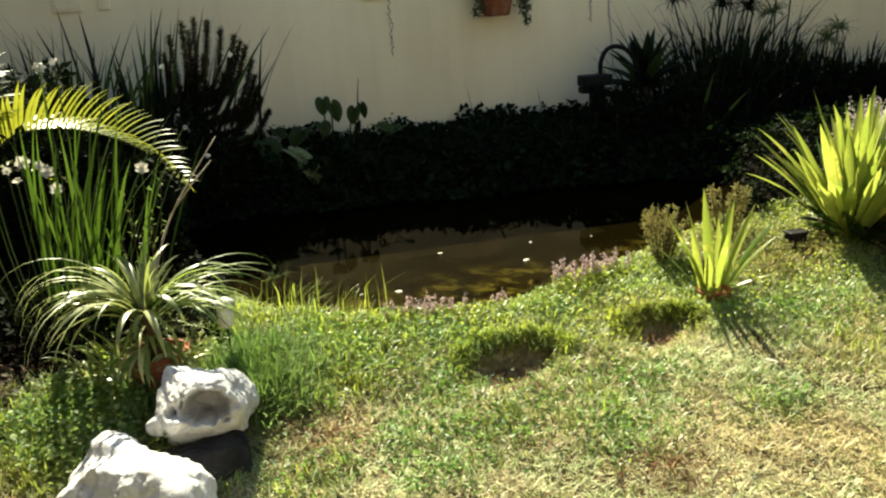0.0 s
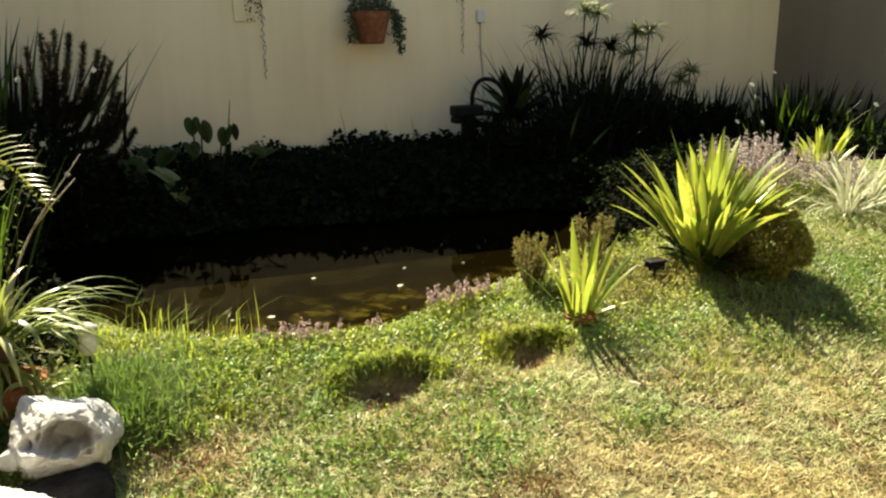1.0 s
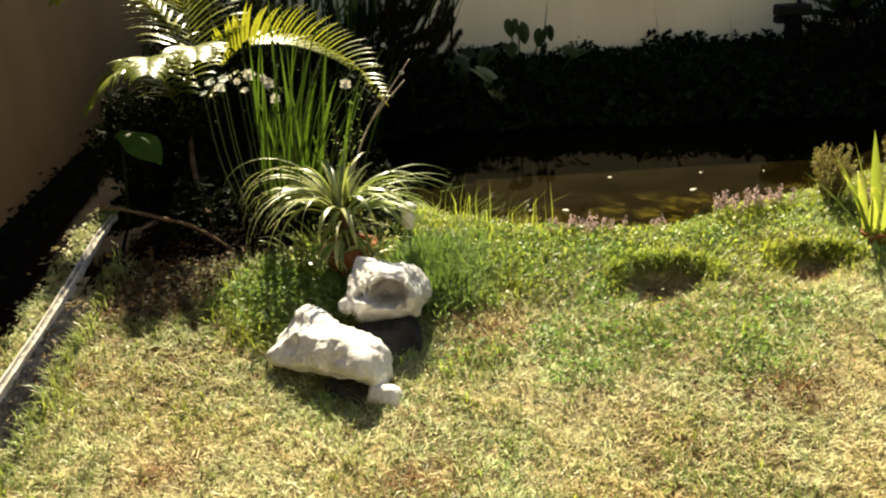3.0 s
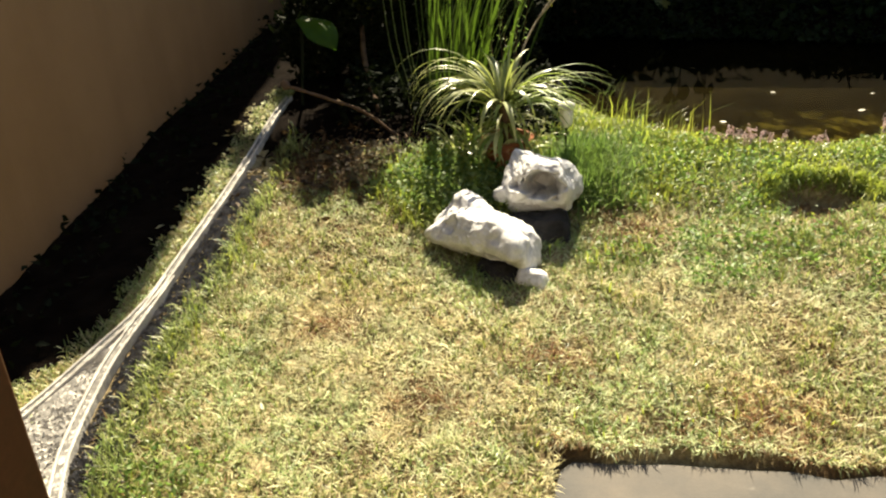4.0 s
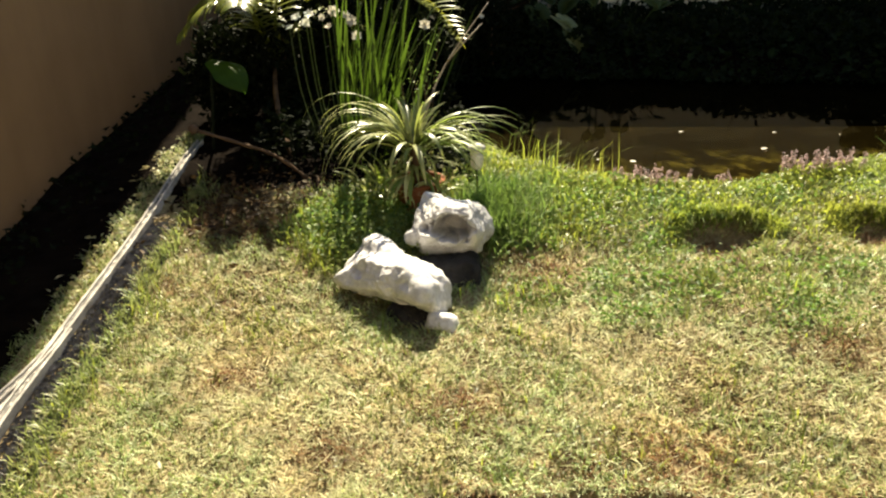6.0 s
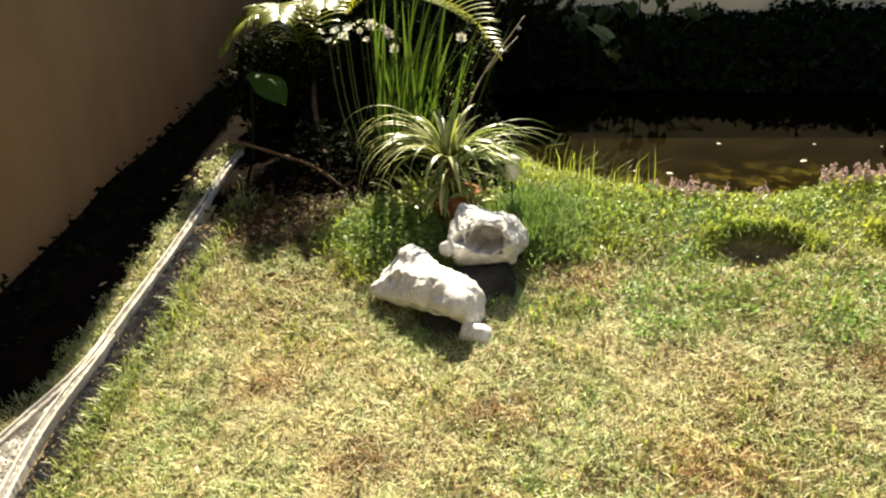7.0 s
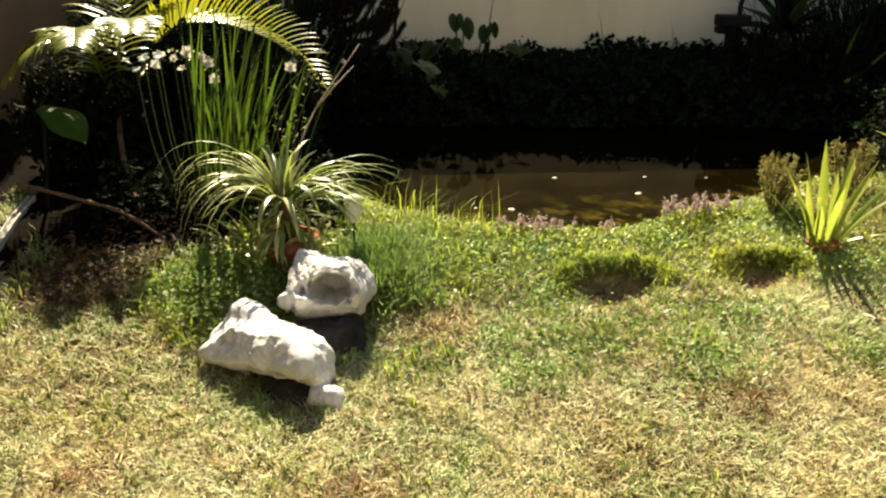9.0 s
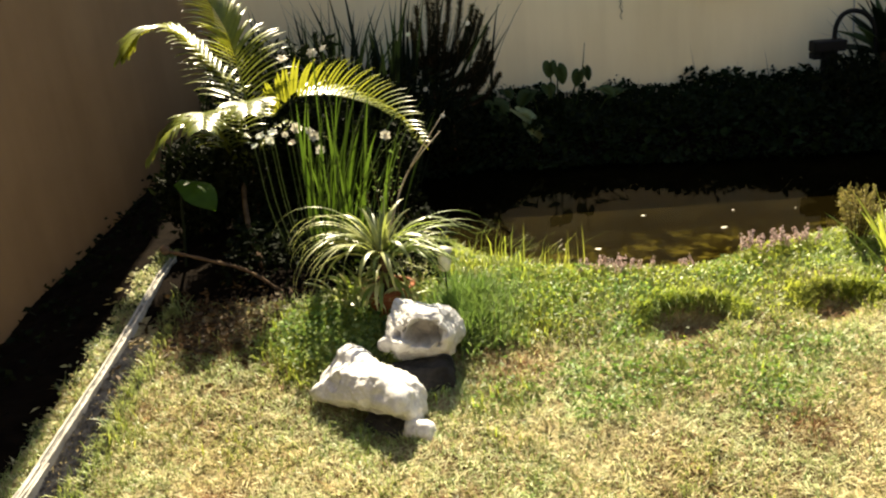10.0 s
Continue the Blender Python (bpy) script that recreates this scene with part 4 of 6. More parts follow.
vs, fs = tube([(lx, ly, lz - 0.04), (lx, ly, lz + 0.055)], [0.008, 0.008], 8)
part_vf("stake", vs, fs, M_black, spot)


def flower_spikes(name, at, rx, ry, count, height, label, seed, joined=False):
    """A patch of upright pink spikes over small leaves; joined: too many to tell apart."""
    ob = thing(name, at, label, "flowers")
    rg = random.Random(seed)
    rng = np.random.default_rng(seed)
    pts, lpts, sv, sf = [], [], [], []
    for i in range(count):
        x, y = at[0] + rg.gauss(0, rx), at[1] + rg.gauss(0, ry)
        z = max(on_ground(x, y), 0.0)
        h = height * rg.uniform(0.6, 1.1)
        tip = (x + rg.gauss(0, .012), y + rg.gauss(0, .012), z + h)
        v, f = tube([(x, y, z - 0.01), tip], [0.0016, 0.001], 4, False)
        mine = []
        for k in range(30):
            t = rg.uniform(0.45, 1.0)
            mine.append((x + (tip[0] - x) * t + rg.gauss(0, .004), y + (tip[1] - y) * t + rg.gauss(0, .004), z + h * t))
        if joined:
            sf += [tuple(k + len(sv) for k in q) for q in f]
            sv += v
            pts += mine
        else:
            st = part_vf("stem", v, f, M_reed, ob)
            leaf_part("flower_spike", np.array(mine), rng.uniform(0.006, 0.013, 30), rng, M_pink, st, "dusty pink floret spike", aspect=0.7, flat=0.1)
        for k in range(14):
            lpts.append((x + rg.gauss(0, .02), y + rg.gauss(0, .02), z + h * rg.uniform(0.0, 0.5)))
    if joined:
        part_vf("stem_mass", sv, sf, M_reed, ob, kind="stuff")
        tagged(leaf_part("flower_mass", np.array(pts), rng.uniform(0.010, 0.020, len(pts)), rng, M_heather, ob, "dusty pink florets", aspect=0.7, flat=0.1), kind="stuff")
    leaf_part("foliage", np.array(lpts), rng.uniform(0.015, 0.028, len(lpts)), rng, M_lush, ob, aspect=0.5, flat=0.3)
    return ob


for k, (x, y, n, h) in enumerate(((1.02, 2.84, 16, 0.10), (1.12, 2.86, 9, 0.09), (1.32, 2.84, 6, 0.08), (1.64, 2.91, 12, 0.12), (1.76, 2.94, 15, 0.12), (1.88, 2.98, 13, 0.11), (2.24, 2.88, 12, 0.12), (0.9, 2.88, 5, 0.08))):
    flower_spikes("pink_flowers", (x, y, on_ground(x, y)), 0.035, 0.03, n, h, "dusty pink flower spikes on the pond bank", 70 + k)
for k, (x, y, n, h) in enumerate(((4.03, 4.0, 60, 0.36), (4.33, 4.1, 60, 0.34), (4.18, 3.85, 50, 0.30), (4.58, 3.95, 50, 0.26), (4.78, 3.8, 40, 0.22))):
    flower_spikes("heather", (x, y, on_ground(x, y)), 0.11, 0.09, n, h, "mound of dusty pink heather-like flowers", 90 + k, True)
flax("silver_grass", (4.47, 3.45, on_ground(4.47, 3.45)), 84, 0.46, 0.012, 66, "tuft of arching silvery white grass", 97, M_silver, (30, 80))
flax("silver_grass", (4.77, 3.55, on_ground(4.77, 3.55)), 60, 0.40, 0.012, 70, "tuft of arching silvery white grass", 98, M_silver, (30, 80))

# ---- palm bed ----
RX, RY = -0.22, 3.06
reed = thing("reed_clump", (RX, RY, on_ground(RX, RY)), "tall clump of upright green sword leaves", "plant")
rg = random.Random(101)
for i in range(66):
    u = rg.random()
    az = rg.uniform(0, 360)
    x = RX + rg.gauss(0, 0.09)
    y = RY + rg.gauss(0, 0.06)
    lean = (x - RX) / 0.15
    elev = 88 - abs(rg.gauss(0, 10)) - 4 * abs(lean)
    az = rg.uniform(-110, 70)
    if lean < -0.4:
        elev = min(elev + 5, 89)
    v, f = ribbon((x, y, on_ground(x, y) - 0.01), az, elev, rg.uniform(0.50, 0.95) + (0.14 if i % 9 == 0 else 0), rg.uniform(0.009, 0.020), rg.uniform(2, 40), 8, 0.12, 0.5, rg.uniform(-40, 40))
    part_vf("leaf", v, f, M_reed, reed, smooth=True)


def frond(parent, ctrl, n, leaf_len, leaf_w, fall, seed, up_bias=0.0, lean=0.0):
    """A feather leaf: a midrib through ctrl, narrow leaflets on both sides."""
    rg = random.Random(seed)
    c = curve_pts(ctrl, 25)
    vs, fs = tube(c, [0.009 - 0.0075 * i / 24 for i in range(25)], 6, False)
    rib = part_vf("frond", vs, fs, M_palm, parent, smooth=True)
    for k in range(n):
        t = 0.18 + 0.82 * (k + 0.5) / n
        s = t * 24
        a = min(int(s), 23)
        q = c[a].lerp(c[a + 1], s - a)
        d = (c[a + 1] - c[a]).normalized()
        side = d.cross(Vector((0, 0, 1)))
        side.normalize()
        upv = side.cross(d)
        L = leaf_len * (math.sin(math.pi * (0.12 + 0.80 * t)) ** 0.7) * rg.uniform(0.9, 1.08)
        for sg in (-1, 1):
            w = (side * sg * math.cos(radians(lean)) + upv * (up_bias + math.sin(radians(lean)) * sg) + d * (0.45 + 0.5 * t)).normalized()
            az = math.degrees(math.atan2(w.y, w.x))
            el = math.degrees(math.asin(max(-1, min(1, w.z))))
            v, f = ribbon(q, az, el, L, leaf_w, fall * rg.uniform(0.7, 1.3), 5, 0.20, 0.3, rg.uniform(-15, 15))
            part_vf("leaflet", v, f, M_palm, rib, smooth=True)
    return rib


KX, KY, KZ = -0.828, 3.7, 0.52
foot = (-0.565, 2.95, on_ground(-0.565, 2.95) - 0.02)
palm = thing("palm", foot, "young feather palm with sunlit yellow-green fronds", "palm")
c = curve_pts([foot, (-0.64, 3.08, 0.29), (-0.74, 3.35, 0.40), (KX, KY, KZ)], 16)
vs, fs = tube(c, [0.016 - 0.004 * i / 15 for i in range(16)], 10)
part_vf("trunk", vs, fs, M_bark, palm, smooth=True)
K = (KX, KY, KZ - 0.02)
frond(palm, [K, (-0.665, 3.755, 0.748), (-0.556, 3.841, 0.857), (-0.393, 3.885, 0.868), (-0.23, 3.928, 0.825), (-0.056, 3.972, 0.727), (0.107, 3.972, 0.542)], 42, 0.272, 0.028, 35, 1, 0.95, 45)
frond(palm, [K, (-0.774, 3.776, 0.792), (-0.796, 3.809, 1.064), (-0.828, 3.809, 1.259), (-0.915, 3.809, 1.455)], 38, 0.326, 0.028, 40, 2, 0.0, 25)
frond(palm, [K, (-0.839, 3.755, 0.922), (-0.97, 3.776, 1.14), (-1.1, 3.776, 1.281), (-1.263, 3.776, 1.281), (-1.393, 3.776, 1.162)], 32, 0.228, 0.025, 50, 3, 0.1)
frond(palm, [K, (-0.82, 3.50, 0.72), (-0.88, 3.34, 0.865), (-1.00, 3.26, 0.85), (-1.12, 3.22, 0.73)], 28, 0.205, 0.023, 60, 4, 0.1)
frond(palm, [K, (-0.85, 3.44, 0.80), (-0.82, 3.23, 0.92), (-0.77, 3.02, 0.88)], 22, 0.200, 0.021, 60, 5, 0.1)
frond(palm, [K, (-0.72, 3.45, 0.82), (-0.63, 3.27, 0.95), (-0.57, 3.08, 0.92)], 22, 0.180, 0.019, 50, 6, 0.1)
frond(palm, [K, (-0.676, 3.755, 0.672), (-0.535, 3.863, 0.716), (-0.393, 3.972, 0.596)], 22, 0.239, 0.022, 50, 8, 0.1)

# leaning cut stem
stub = thing("cut_stem", (-0.46, 2.80, on_ground(-0.46, 2.8)), "brown bare stem leaning over the bed with knobbly end", "branch")
c = curve_pts([(-0.44, 2.78, on_ground(-0.44, 2.78) - 0.02), (-0.60, 2.79, 0.285), (-0.76, 2.79, 0.345), (-0.95, 2.80, 0.40)], 18)
vs, fs = tube(c, [0.0075 + 0.002 * math.sin(i * 2.1) for i in range(18)], 8)
part_vf("shaft", vs, fs, M_bark, stub, smooth=True)
bm = bmesh.new()
bmesh.ops.create_icosphere(bm, subdivisions=3, radius=0.022)
for v in bm.verts:
    v.co = v.co * (1 + 0.35 * noise.noise(v.co * 40)) + Vector((-0.96, 2.80, 0.405))
part("knob", bm, M_bark, stub, "knobbly cut end")

# bare twigs
tw = thing("bare_twig", (0.0, 2.86, on_ground(0.0, 2.86)), "pale bare forked twig in the reeds", "twig")
vs, fs = tube(curve_pts([(-0.04, 2.86, on_ground(0, 2.86) - 0.02), (0.06, 2.88, 0.46), (0.15, 2.9, 0.66), (0.325, 2.92, 0.90)], 12), [0.007 - 0.0005 * i for i in range(12)], 6)
part_vf("shoot", vs, fs, M_deadwood, tw, smooth=True)
vs, fs = tube([(0.15, 2.9, 0.66), (0.22, 2.9, 0.74), (0.30, 2.9, 0.82)], [0.004, 0.003, 0.002], 6)
part_vf("shoot", vs, fs, M_deadwood, tw, smooth=True)

# broad-leaved plant in the corner
bl = thing("broad_leaf_plant", (-1.02, 3.15, on_ground(-1.02, 3.15)), "shaded plant with broad dark green leaves", "plant")
for az, el, L, w, dr, z0, dx in ((-20, -20, 0.20, 0.16, 45, 0.60, 0.05),):
    b = (-1.02 + dx, 3.15, z0)
    vs, fs = tube(curve_pts([(-1.02, 3.15, on_ground(-1.02, 3.15) - 0.02), (-1.02 + dx / 2, 3.15, z0 * 0.6), b], 8), [0.008] * 8, 6)
    part_vf("stalk", vs, fs, M_dark, bl)
    v, f = ribbon(b, az, el, L * 1.15, w * 1.05, dr, 16, 0.16, 0.42, 35, 0.0)
    part_vf("leaf", v, f, M_broad if dx > 0 else M_dark, bl, smooth=True)


def bloom(parent, at, size, rg, name="flower"):
    vs, fs = [], []
    a0 = rg.uniform(0, 360)
    tip = Matrix.Rotation(radians(rg.uniform(-25, 25)), 3, "Y") @ Matrix.Rotation(radians(rg.uniform(25, 75)), 3, "X")
    for k in range(6):
        v, f = ribbon((0, 0, 0), a0 + 60 * k, rg.uniform(5, 35), size, size * 0.7, 40, 4, 0.1, 0.6, 0, 0.4)
        v = [tip @ q + Vector(at) for q in v]
        o = len(vs)
        vs += v
        fs += [tuple(i + o for i in q) for q in f]
    return part_vf(name, vs, fs, M_petal, parent, "white six-petalled flower", True)


wf = thing("white_flowers", (-0.32, 2.92, on_ground(-0.32, 2.92)), "white flowers on thin green stems among reeds", "flowers")
rg = random.Random(131)
for q in ((-0.178, 3.0, 1.19), (-0.228, 3.0, 1.175), (-0.46, 2.98, 0.816), (-0.39, 2.98, 0.837), (-0.34, 3.0, 0.858), (-0.29, 3.0, 0.842), (0.052, 2.98, 0.80), (-0.36, 3.0, 1.16), (-0.36, 2.96, 0.80), (-0.24, 2.96, 0.76), (-0.50, 2.97, 0.84), (-0.44, 2.96, 0.85), (-0.53, 2.96, 0.80), (-0.26, 2.97, 0.82)):
    vs, fs = tube(curve_pts([(q[0] * 0.5 - 0.12, 2.93, on_ground(-0.2, 2.93) - 0.02), (q[0] * 0.9 - 0.02, q[1], q[2] * 0.6), q], 8), [0.0025] * 8, 5)
    part_vf("stem", vs, fs, M_reed, wf)
    bloom(wf, q, rg.uniform(0.014, 0.030), rg)

# ---- far bank, in the shade of the wall ----
def clump(name, at, count, height, width, spread_xy, lean, material, label, seed, droop=(4, 30)):
    """Sword leaves over an oval patch of ground, joined by the root only."""
    ob = thing(name, at, label, "plant")
    rg = random.Random(seed)
    for i in range(count):
        x, y = at[0] + rg.gauss(0, spread_xy[0]), at[1] + rg.gauss(0, spread_xy[1])
        az = math.degrees(math.atan2(y - at[1], x - at[0])) + rg.uniform(-50, 50)
        elev = 88 - abs(rg.gauss(0, lean))
        v, f = ribbon((x, y, on_ground(x, y) - 0.02), az, elev, height * rg.uniform(0.6, 1.08), width * rg.uniform(0.7, 1.2), rg.uniform(*droop), 6, 0.15, 0.4, rg.uniform(-40, 40))
        part_vf("leaf", v, f, material, ob)
    return ob


gz = on_ground
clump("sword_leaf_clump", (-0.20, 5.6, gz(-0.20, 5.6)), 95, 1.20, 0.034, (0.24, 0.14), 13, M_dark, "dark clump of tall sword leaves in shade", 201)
clump("sword_leaf_clump", (-0.70, 5.5, gz(-0.70, 5.5)), 70, 1.12, 0.034, (0.22, 0.14), 15, M_dark, "clump of sword leaves by the wall, darkened for shade", 202)
clump("sword_leaf_clump", (-0.35, 4.95, gz(-0.35, 4.95)), 110, 0.60, 0.034, (0.20, 0.14), 22, M_dark, "clump of arching leaves at the pond, darkened for shade", 203)


def brush_shrub(name, at, arms, label, seed):
    """Bottle-brush arms that curve up and out, covered with short needles."""
    ob = thing(name, at, label, "shrub")
    rng = np.random.default_rng(seed)
    rg = random.Random(seed)
    for tip in arms:
        fork = Vector((at[0] + 0.12 * (tip[0] - at[0]), at[1], at[2] + (tip[2] - at[2]) * rg.uniform(0.42, 0.60)))
        bend = Vector((fork.x + (tip[0] - fork.x) * 0.66, (at[1] + tip[1]) / 2, fork.z + (tip[2] - fork.z) * 0.30))
        c = curve_pts([at, fork, bend, tip], 14)
        vs, fs = tube(c, [0.012 - 0.0007 * i for i in range(14)], 6)
        arm = part_vf("branch", vs, fs, M_bark, ob)
        n = 2000
        s = rng.uniform(4.0, 13, n)
        pts = np.array([c[min(int(q), 12)].lerp(c[min(int(q), 12) + 1], q - min(int(q), 12))[:] for q in s])
        d = np.array((c[-1] - c[3]).normalized()[:])
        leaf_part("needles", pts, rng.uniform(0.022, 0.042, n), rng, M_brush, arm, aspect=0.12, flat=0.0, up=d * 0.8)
    return ob


by = 5.55
brush_shrub("brush_shrub", (0.10, by, gz(0.10, by)), [(0.04, by, 1.02), (0.13, by - .1, 1.10), (0.20, by, 1.12), (0.28, by + .05, 1.10), (0.36, by, 1.04), (0.44, by + .03, 1.0), (0.50, by - .05, 0.93), (0.53, by, 0.84), (0.55, by - .05, 0.68), (0.52, by, 0.58), (0.42, by - .1, 0.50), (0.0, by - .1, 0.92), (0.24, by - .15, 0.90), (0.34, by - .15, 0.78), (0.40, by - .05, 0.88), (0.54, by, 0.74), (0.56, by - .05, 0.60), (0.47, by + .05, 0.96), (0.16, by, 1.05), (0.60, by + .04, 0.50)],
            "bristly shrub with curved bottle-brush branches, darkened for shade", 211)

# low leafy cover, leaves darkened to carry the bank's shade
rng = np.random.default_rng(221)
n = 26000
cx, cy = rng.uniform(-1.5, 3.6, n), rng.uniform(4.9, 6.4, n)
top = 0.15 + 0.03 * np.sin(3.3 * cx) + 0.035 * np.sin(9.1 * cx + 4 * cy) + 0.03 * np.sin(21 * cx + 13 * cy)
g = pond_gap(cx, cy)
keep = g > -0.10
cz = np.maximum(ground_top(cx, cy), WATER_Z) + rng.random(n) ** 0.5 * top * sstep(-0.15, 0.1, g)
leaf_stuff("ground_cover", np.stack([cx, cy, cz], 1)[keep], 0.02 + 0.07 * rng.random(keep.sum()) ** 2.2, rng, M_cover, "low leafy ground cover along the bank, darkened for shade", "ground cover", aspect=0.65, flat=0.4)
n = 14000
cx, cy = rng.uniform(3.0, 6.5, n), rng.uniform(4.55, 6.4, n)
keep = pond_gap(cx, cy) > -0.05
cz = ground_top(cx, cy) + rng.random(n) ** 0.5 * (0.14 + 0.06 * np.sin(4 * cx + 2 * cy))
leaf_stuff("ground_cover", np.stack([cx, cy, cz], 1)[keep], rng.uniform(0.02, 0.06, keep.sum()), rng, M_cover, "low leafy ground cover under rushes, darkened for shade", "ground cover", aspect=0.6, flat=0.4)

# leaves added behind the flax, near black in place of shade
n = 5000
cx, cy = rng.uniform(2.75, 4.1, n), rng.uniform(3.4, 4.6, n)
keep = (pond_gap(cx, cy) > 0.0) & (cy > 3.52 + 0.35 * (cx - 3.2))
cz = ground_top(cx, cy) + rng.random(n) ** 0.6 * 0.12
leaf_stuff("ground_cover", np.stack([cx, cy, cz], 1)[keep], rng.uniform(0.02, 0.06, keep.sum()), rng, M_darkmass, "near-black leaves added to darken the ground behind the flax", "ground cover", aspect=0.6, flat=0.4)

# more near-black leaves, standing for the shadow under the reeds
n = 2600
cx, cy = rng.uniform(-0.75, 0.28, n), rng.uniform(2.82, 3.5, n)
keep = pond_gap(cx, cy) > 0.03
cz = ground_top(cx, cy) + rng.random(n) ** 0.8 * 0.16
leaf_stuff("ground_cover", np.stack([cx, cy, cz], 1)[keep], rng.uniform(0.02, 0.06, keep.sum()), rng, M_darkmass, "near-black leaves added as shade at the foot of the reeds", "ground cover", aspect=0.5, flat=0.4)


def heart(at, az, tilt, size, seed=0):
    """Verts and faces of a heart-shaped leaf, from its stalk point."""
    rows = ((-0.22, 0.14, 0.26), (-0.12, 0.04, 0.36), (0.0, 0.0, 0.42), (0.2, 0.0, 0.45), (0.45, 0.0, 0.42), (0.68, 0.0, 0.33), (0.87, 0.0, 0.19), (1.0, 0.0, 0.02))
    d = Vector((math.cos(radians(az)) * math.cos(radians(tilt)), math.sin(radians(az)) * math.cos(radians(tilt)), math.sin(radians(tilt))))
    s = Vector((-math.sin(radians(az)), math.cos(radians(az)), 0))
    n = s.cross(d) * -1
    vs, fs = [], []
    for t, inner, outer in rows:
        for sg, w in ((-1, outer), (-1, inner), (1, inner), (1, outer)):
            q = Vector(at) + d * (t * size) + s * (sg * w * size) + n * (0.10 * size * (w / 0.5) ** 2 - 0.12 * size * t * t)
            vs.append(q)
    for i in range(len(rows) - 1):
        a = 4 * i
        fs += [(a, a + 1, a + 5, a + 4), (a + 2, a + 3, a + 7, a + 6)]
        if i > 1:
            fs.append((a + 1, a + 2, a + 6, a + 5))
    return vs, fs


taro = thing("taro", (1.02, 5.85, gz(1.02, 5.85)), "taro plant with heart-shaped leaves on tall stalks in shade", "plant")
for q, az, tl, sz in (((0.985, 5.82, 0.50), -100, -52, 0.12), ((1.045, 5.80, 0.47), -60, -58, 0.14), ((1.205, 5.82, 0.42), -120, -55, 0.12), ((1.255, 5.84, 0.44), -50, -66, 0.10), ((0.96, 5.80, 0.34), -80, -30, 0.13),
                      ((0.55, 5.60, 0.27), -60, -38, 0.16), ((0.72, 5.56, 0.20), -30, -30, 0.17), ((0.80, 5.50, 0.12), -50, -45, 0.14), ((0.5, 5.75, 0.30), 200, 0, 0.12), ((1.35, 5.75, 0.30), -60, -10, 0.12),
                      ((0.35, 5.7, 0.30), -90, -15, 0.12), ((1.5, 5.7, 0.28), 220, -10, 0.11), ((0.82, 5.75, 0.31), -120, -25, 0.13), ((0.64, 5.78, 0.33), -70, -20, 0.12)):
    vs, fs = tube(curve_pts([(0.55 * q[0] + 0.45 * 1.02, 5.87, gz(1.02, 5.87) - 0.02), (0.85 * q[0] + 0.15 * 1.02, 0.5 * (q[1] + 5.87), q[2] * 0.75 + 0.03), q], 8), [0.006] * 8, 6)
    part_vf("stalk", vs, fs, M_taro, taro)
    v, f = heart(q, az, tl, sz * (1.0 if q[2] > 0.32 else 1.35))
    part_vf("leaf", v, f, M_taro_pale if q[2] < 0.25 and q[0] < 1 else M_taro, taro, smooth=True)
vs, fs = tube([(1.24, 5.9, gz(1.24, 5.9) - 0.02), (1.235, 5.9, 0.4), (1.26, 5.9, 0.62)], [0.006, 0.005, 0.002], 6)
part_vf("flower_spike", vs, fs, M_dark, taro)
for k, (x, h) in enumerate(((1.60, 0.22), (1.64, 0.16), (2.12, 0.38), (2.45, 0.25), (2.66, 0.30), (2.0, 0.15), (2.3, 0.14))):
    sh = thing("bare_shoot", (x, 5.88, gz(x, 5.88)), "thin dark shoot standing against the wall", "shoot", "shoots on the far bank")
    for j in range(2 if h < 0.3 else 1):
        v, f = ribbon((x + 0.015 * j, 5.88, gz(x, 5.88)), 180 + 160 * j, 83, h + 0.13 - 0.05 * j, 0.014, 8, 5, 0.2, 0.4)
        part_vf("leaf", v, f, M_dark, sh)

def dark_shrub(at, rx, ry, h, n, seed, label):
    ob = thing("shade_shrub", (at[0], at[1], gz(*at)), label, "shrub")
    rng = np.random.default_rng(seed)
    vs, fs = tube([(at[0], at[1], gz(*at) - 0.03), (at[0], at[1], gz(*at) + h * 0.6)], [0.015, 0.006], 6)
    part_vf("stem", vs, fs, M_bark, ob)
    d = rng.normal(size=(n, 3))
    d /= np.linalg.norm(d, axis=1)[:, None]
    r = 0.4 + 0.6 * rng.random(n) ** 0.5 + 0.12 * np.sin(6 * d[:, 0] + 5 * d[:, 2])
    pts = np.array([at[0], at[1], gz(*at) + h * 0.45]) + d * r[:, None] * np.array([rx, ry, h * 0.55])
    pts[:, 2] = np.maximum(pts[:, 2], 0.0)
    pts[:, 1] = np.minimum(pts[:, 1], WALL_Y - 0.05)
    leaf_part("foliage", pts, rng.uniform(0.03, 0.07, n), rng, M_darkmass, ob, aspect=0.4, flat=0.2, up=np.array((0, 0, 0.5)))


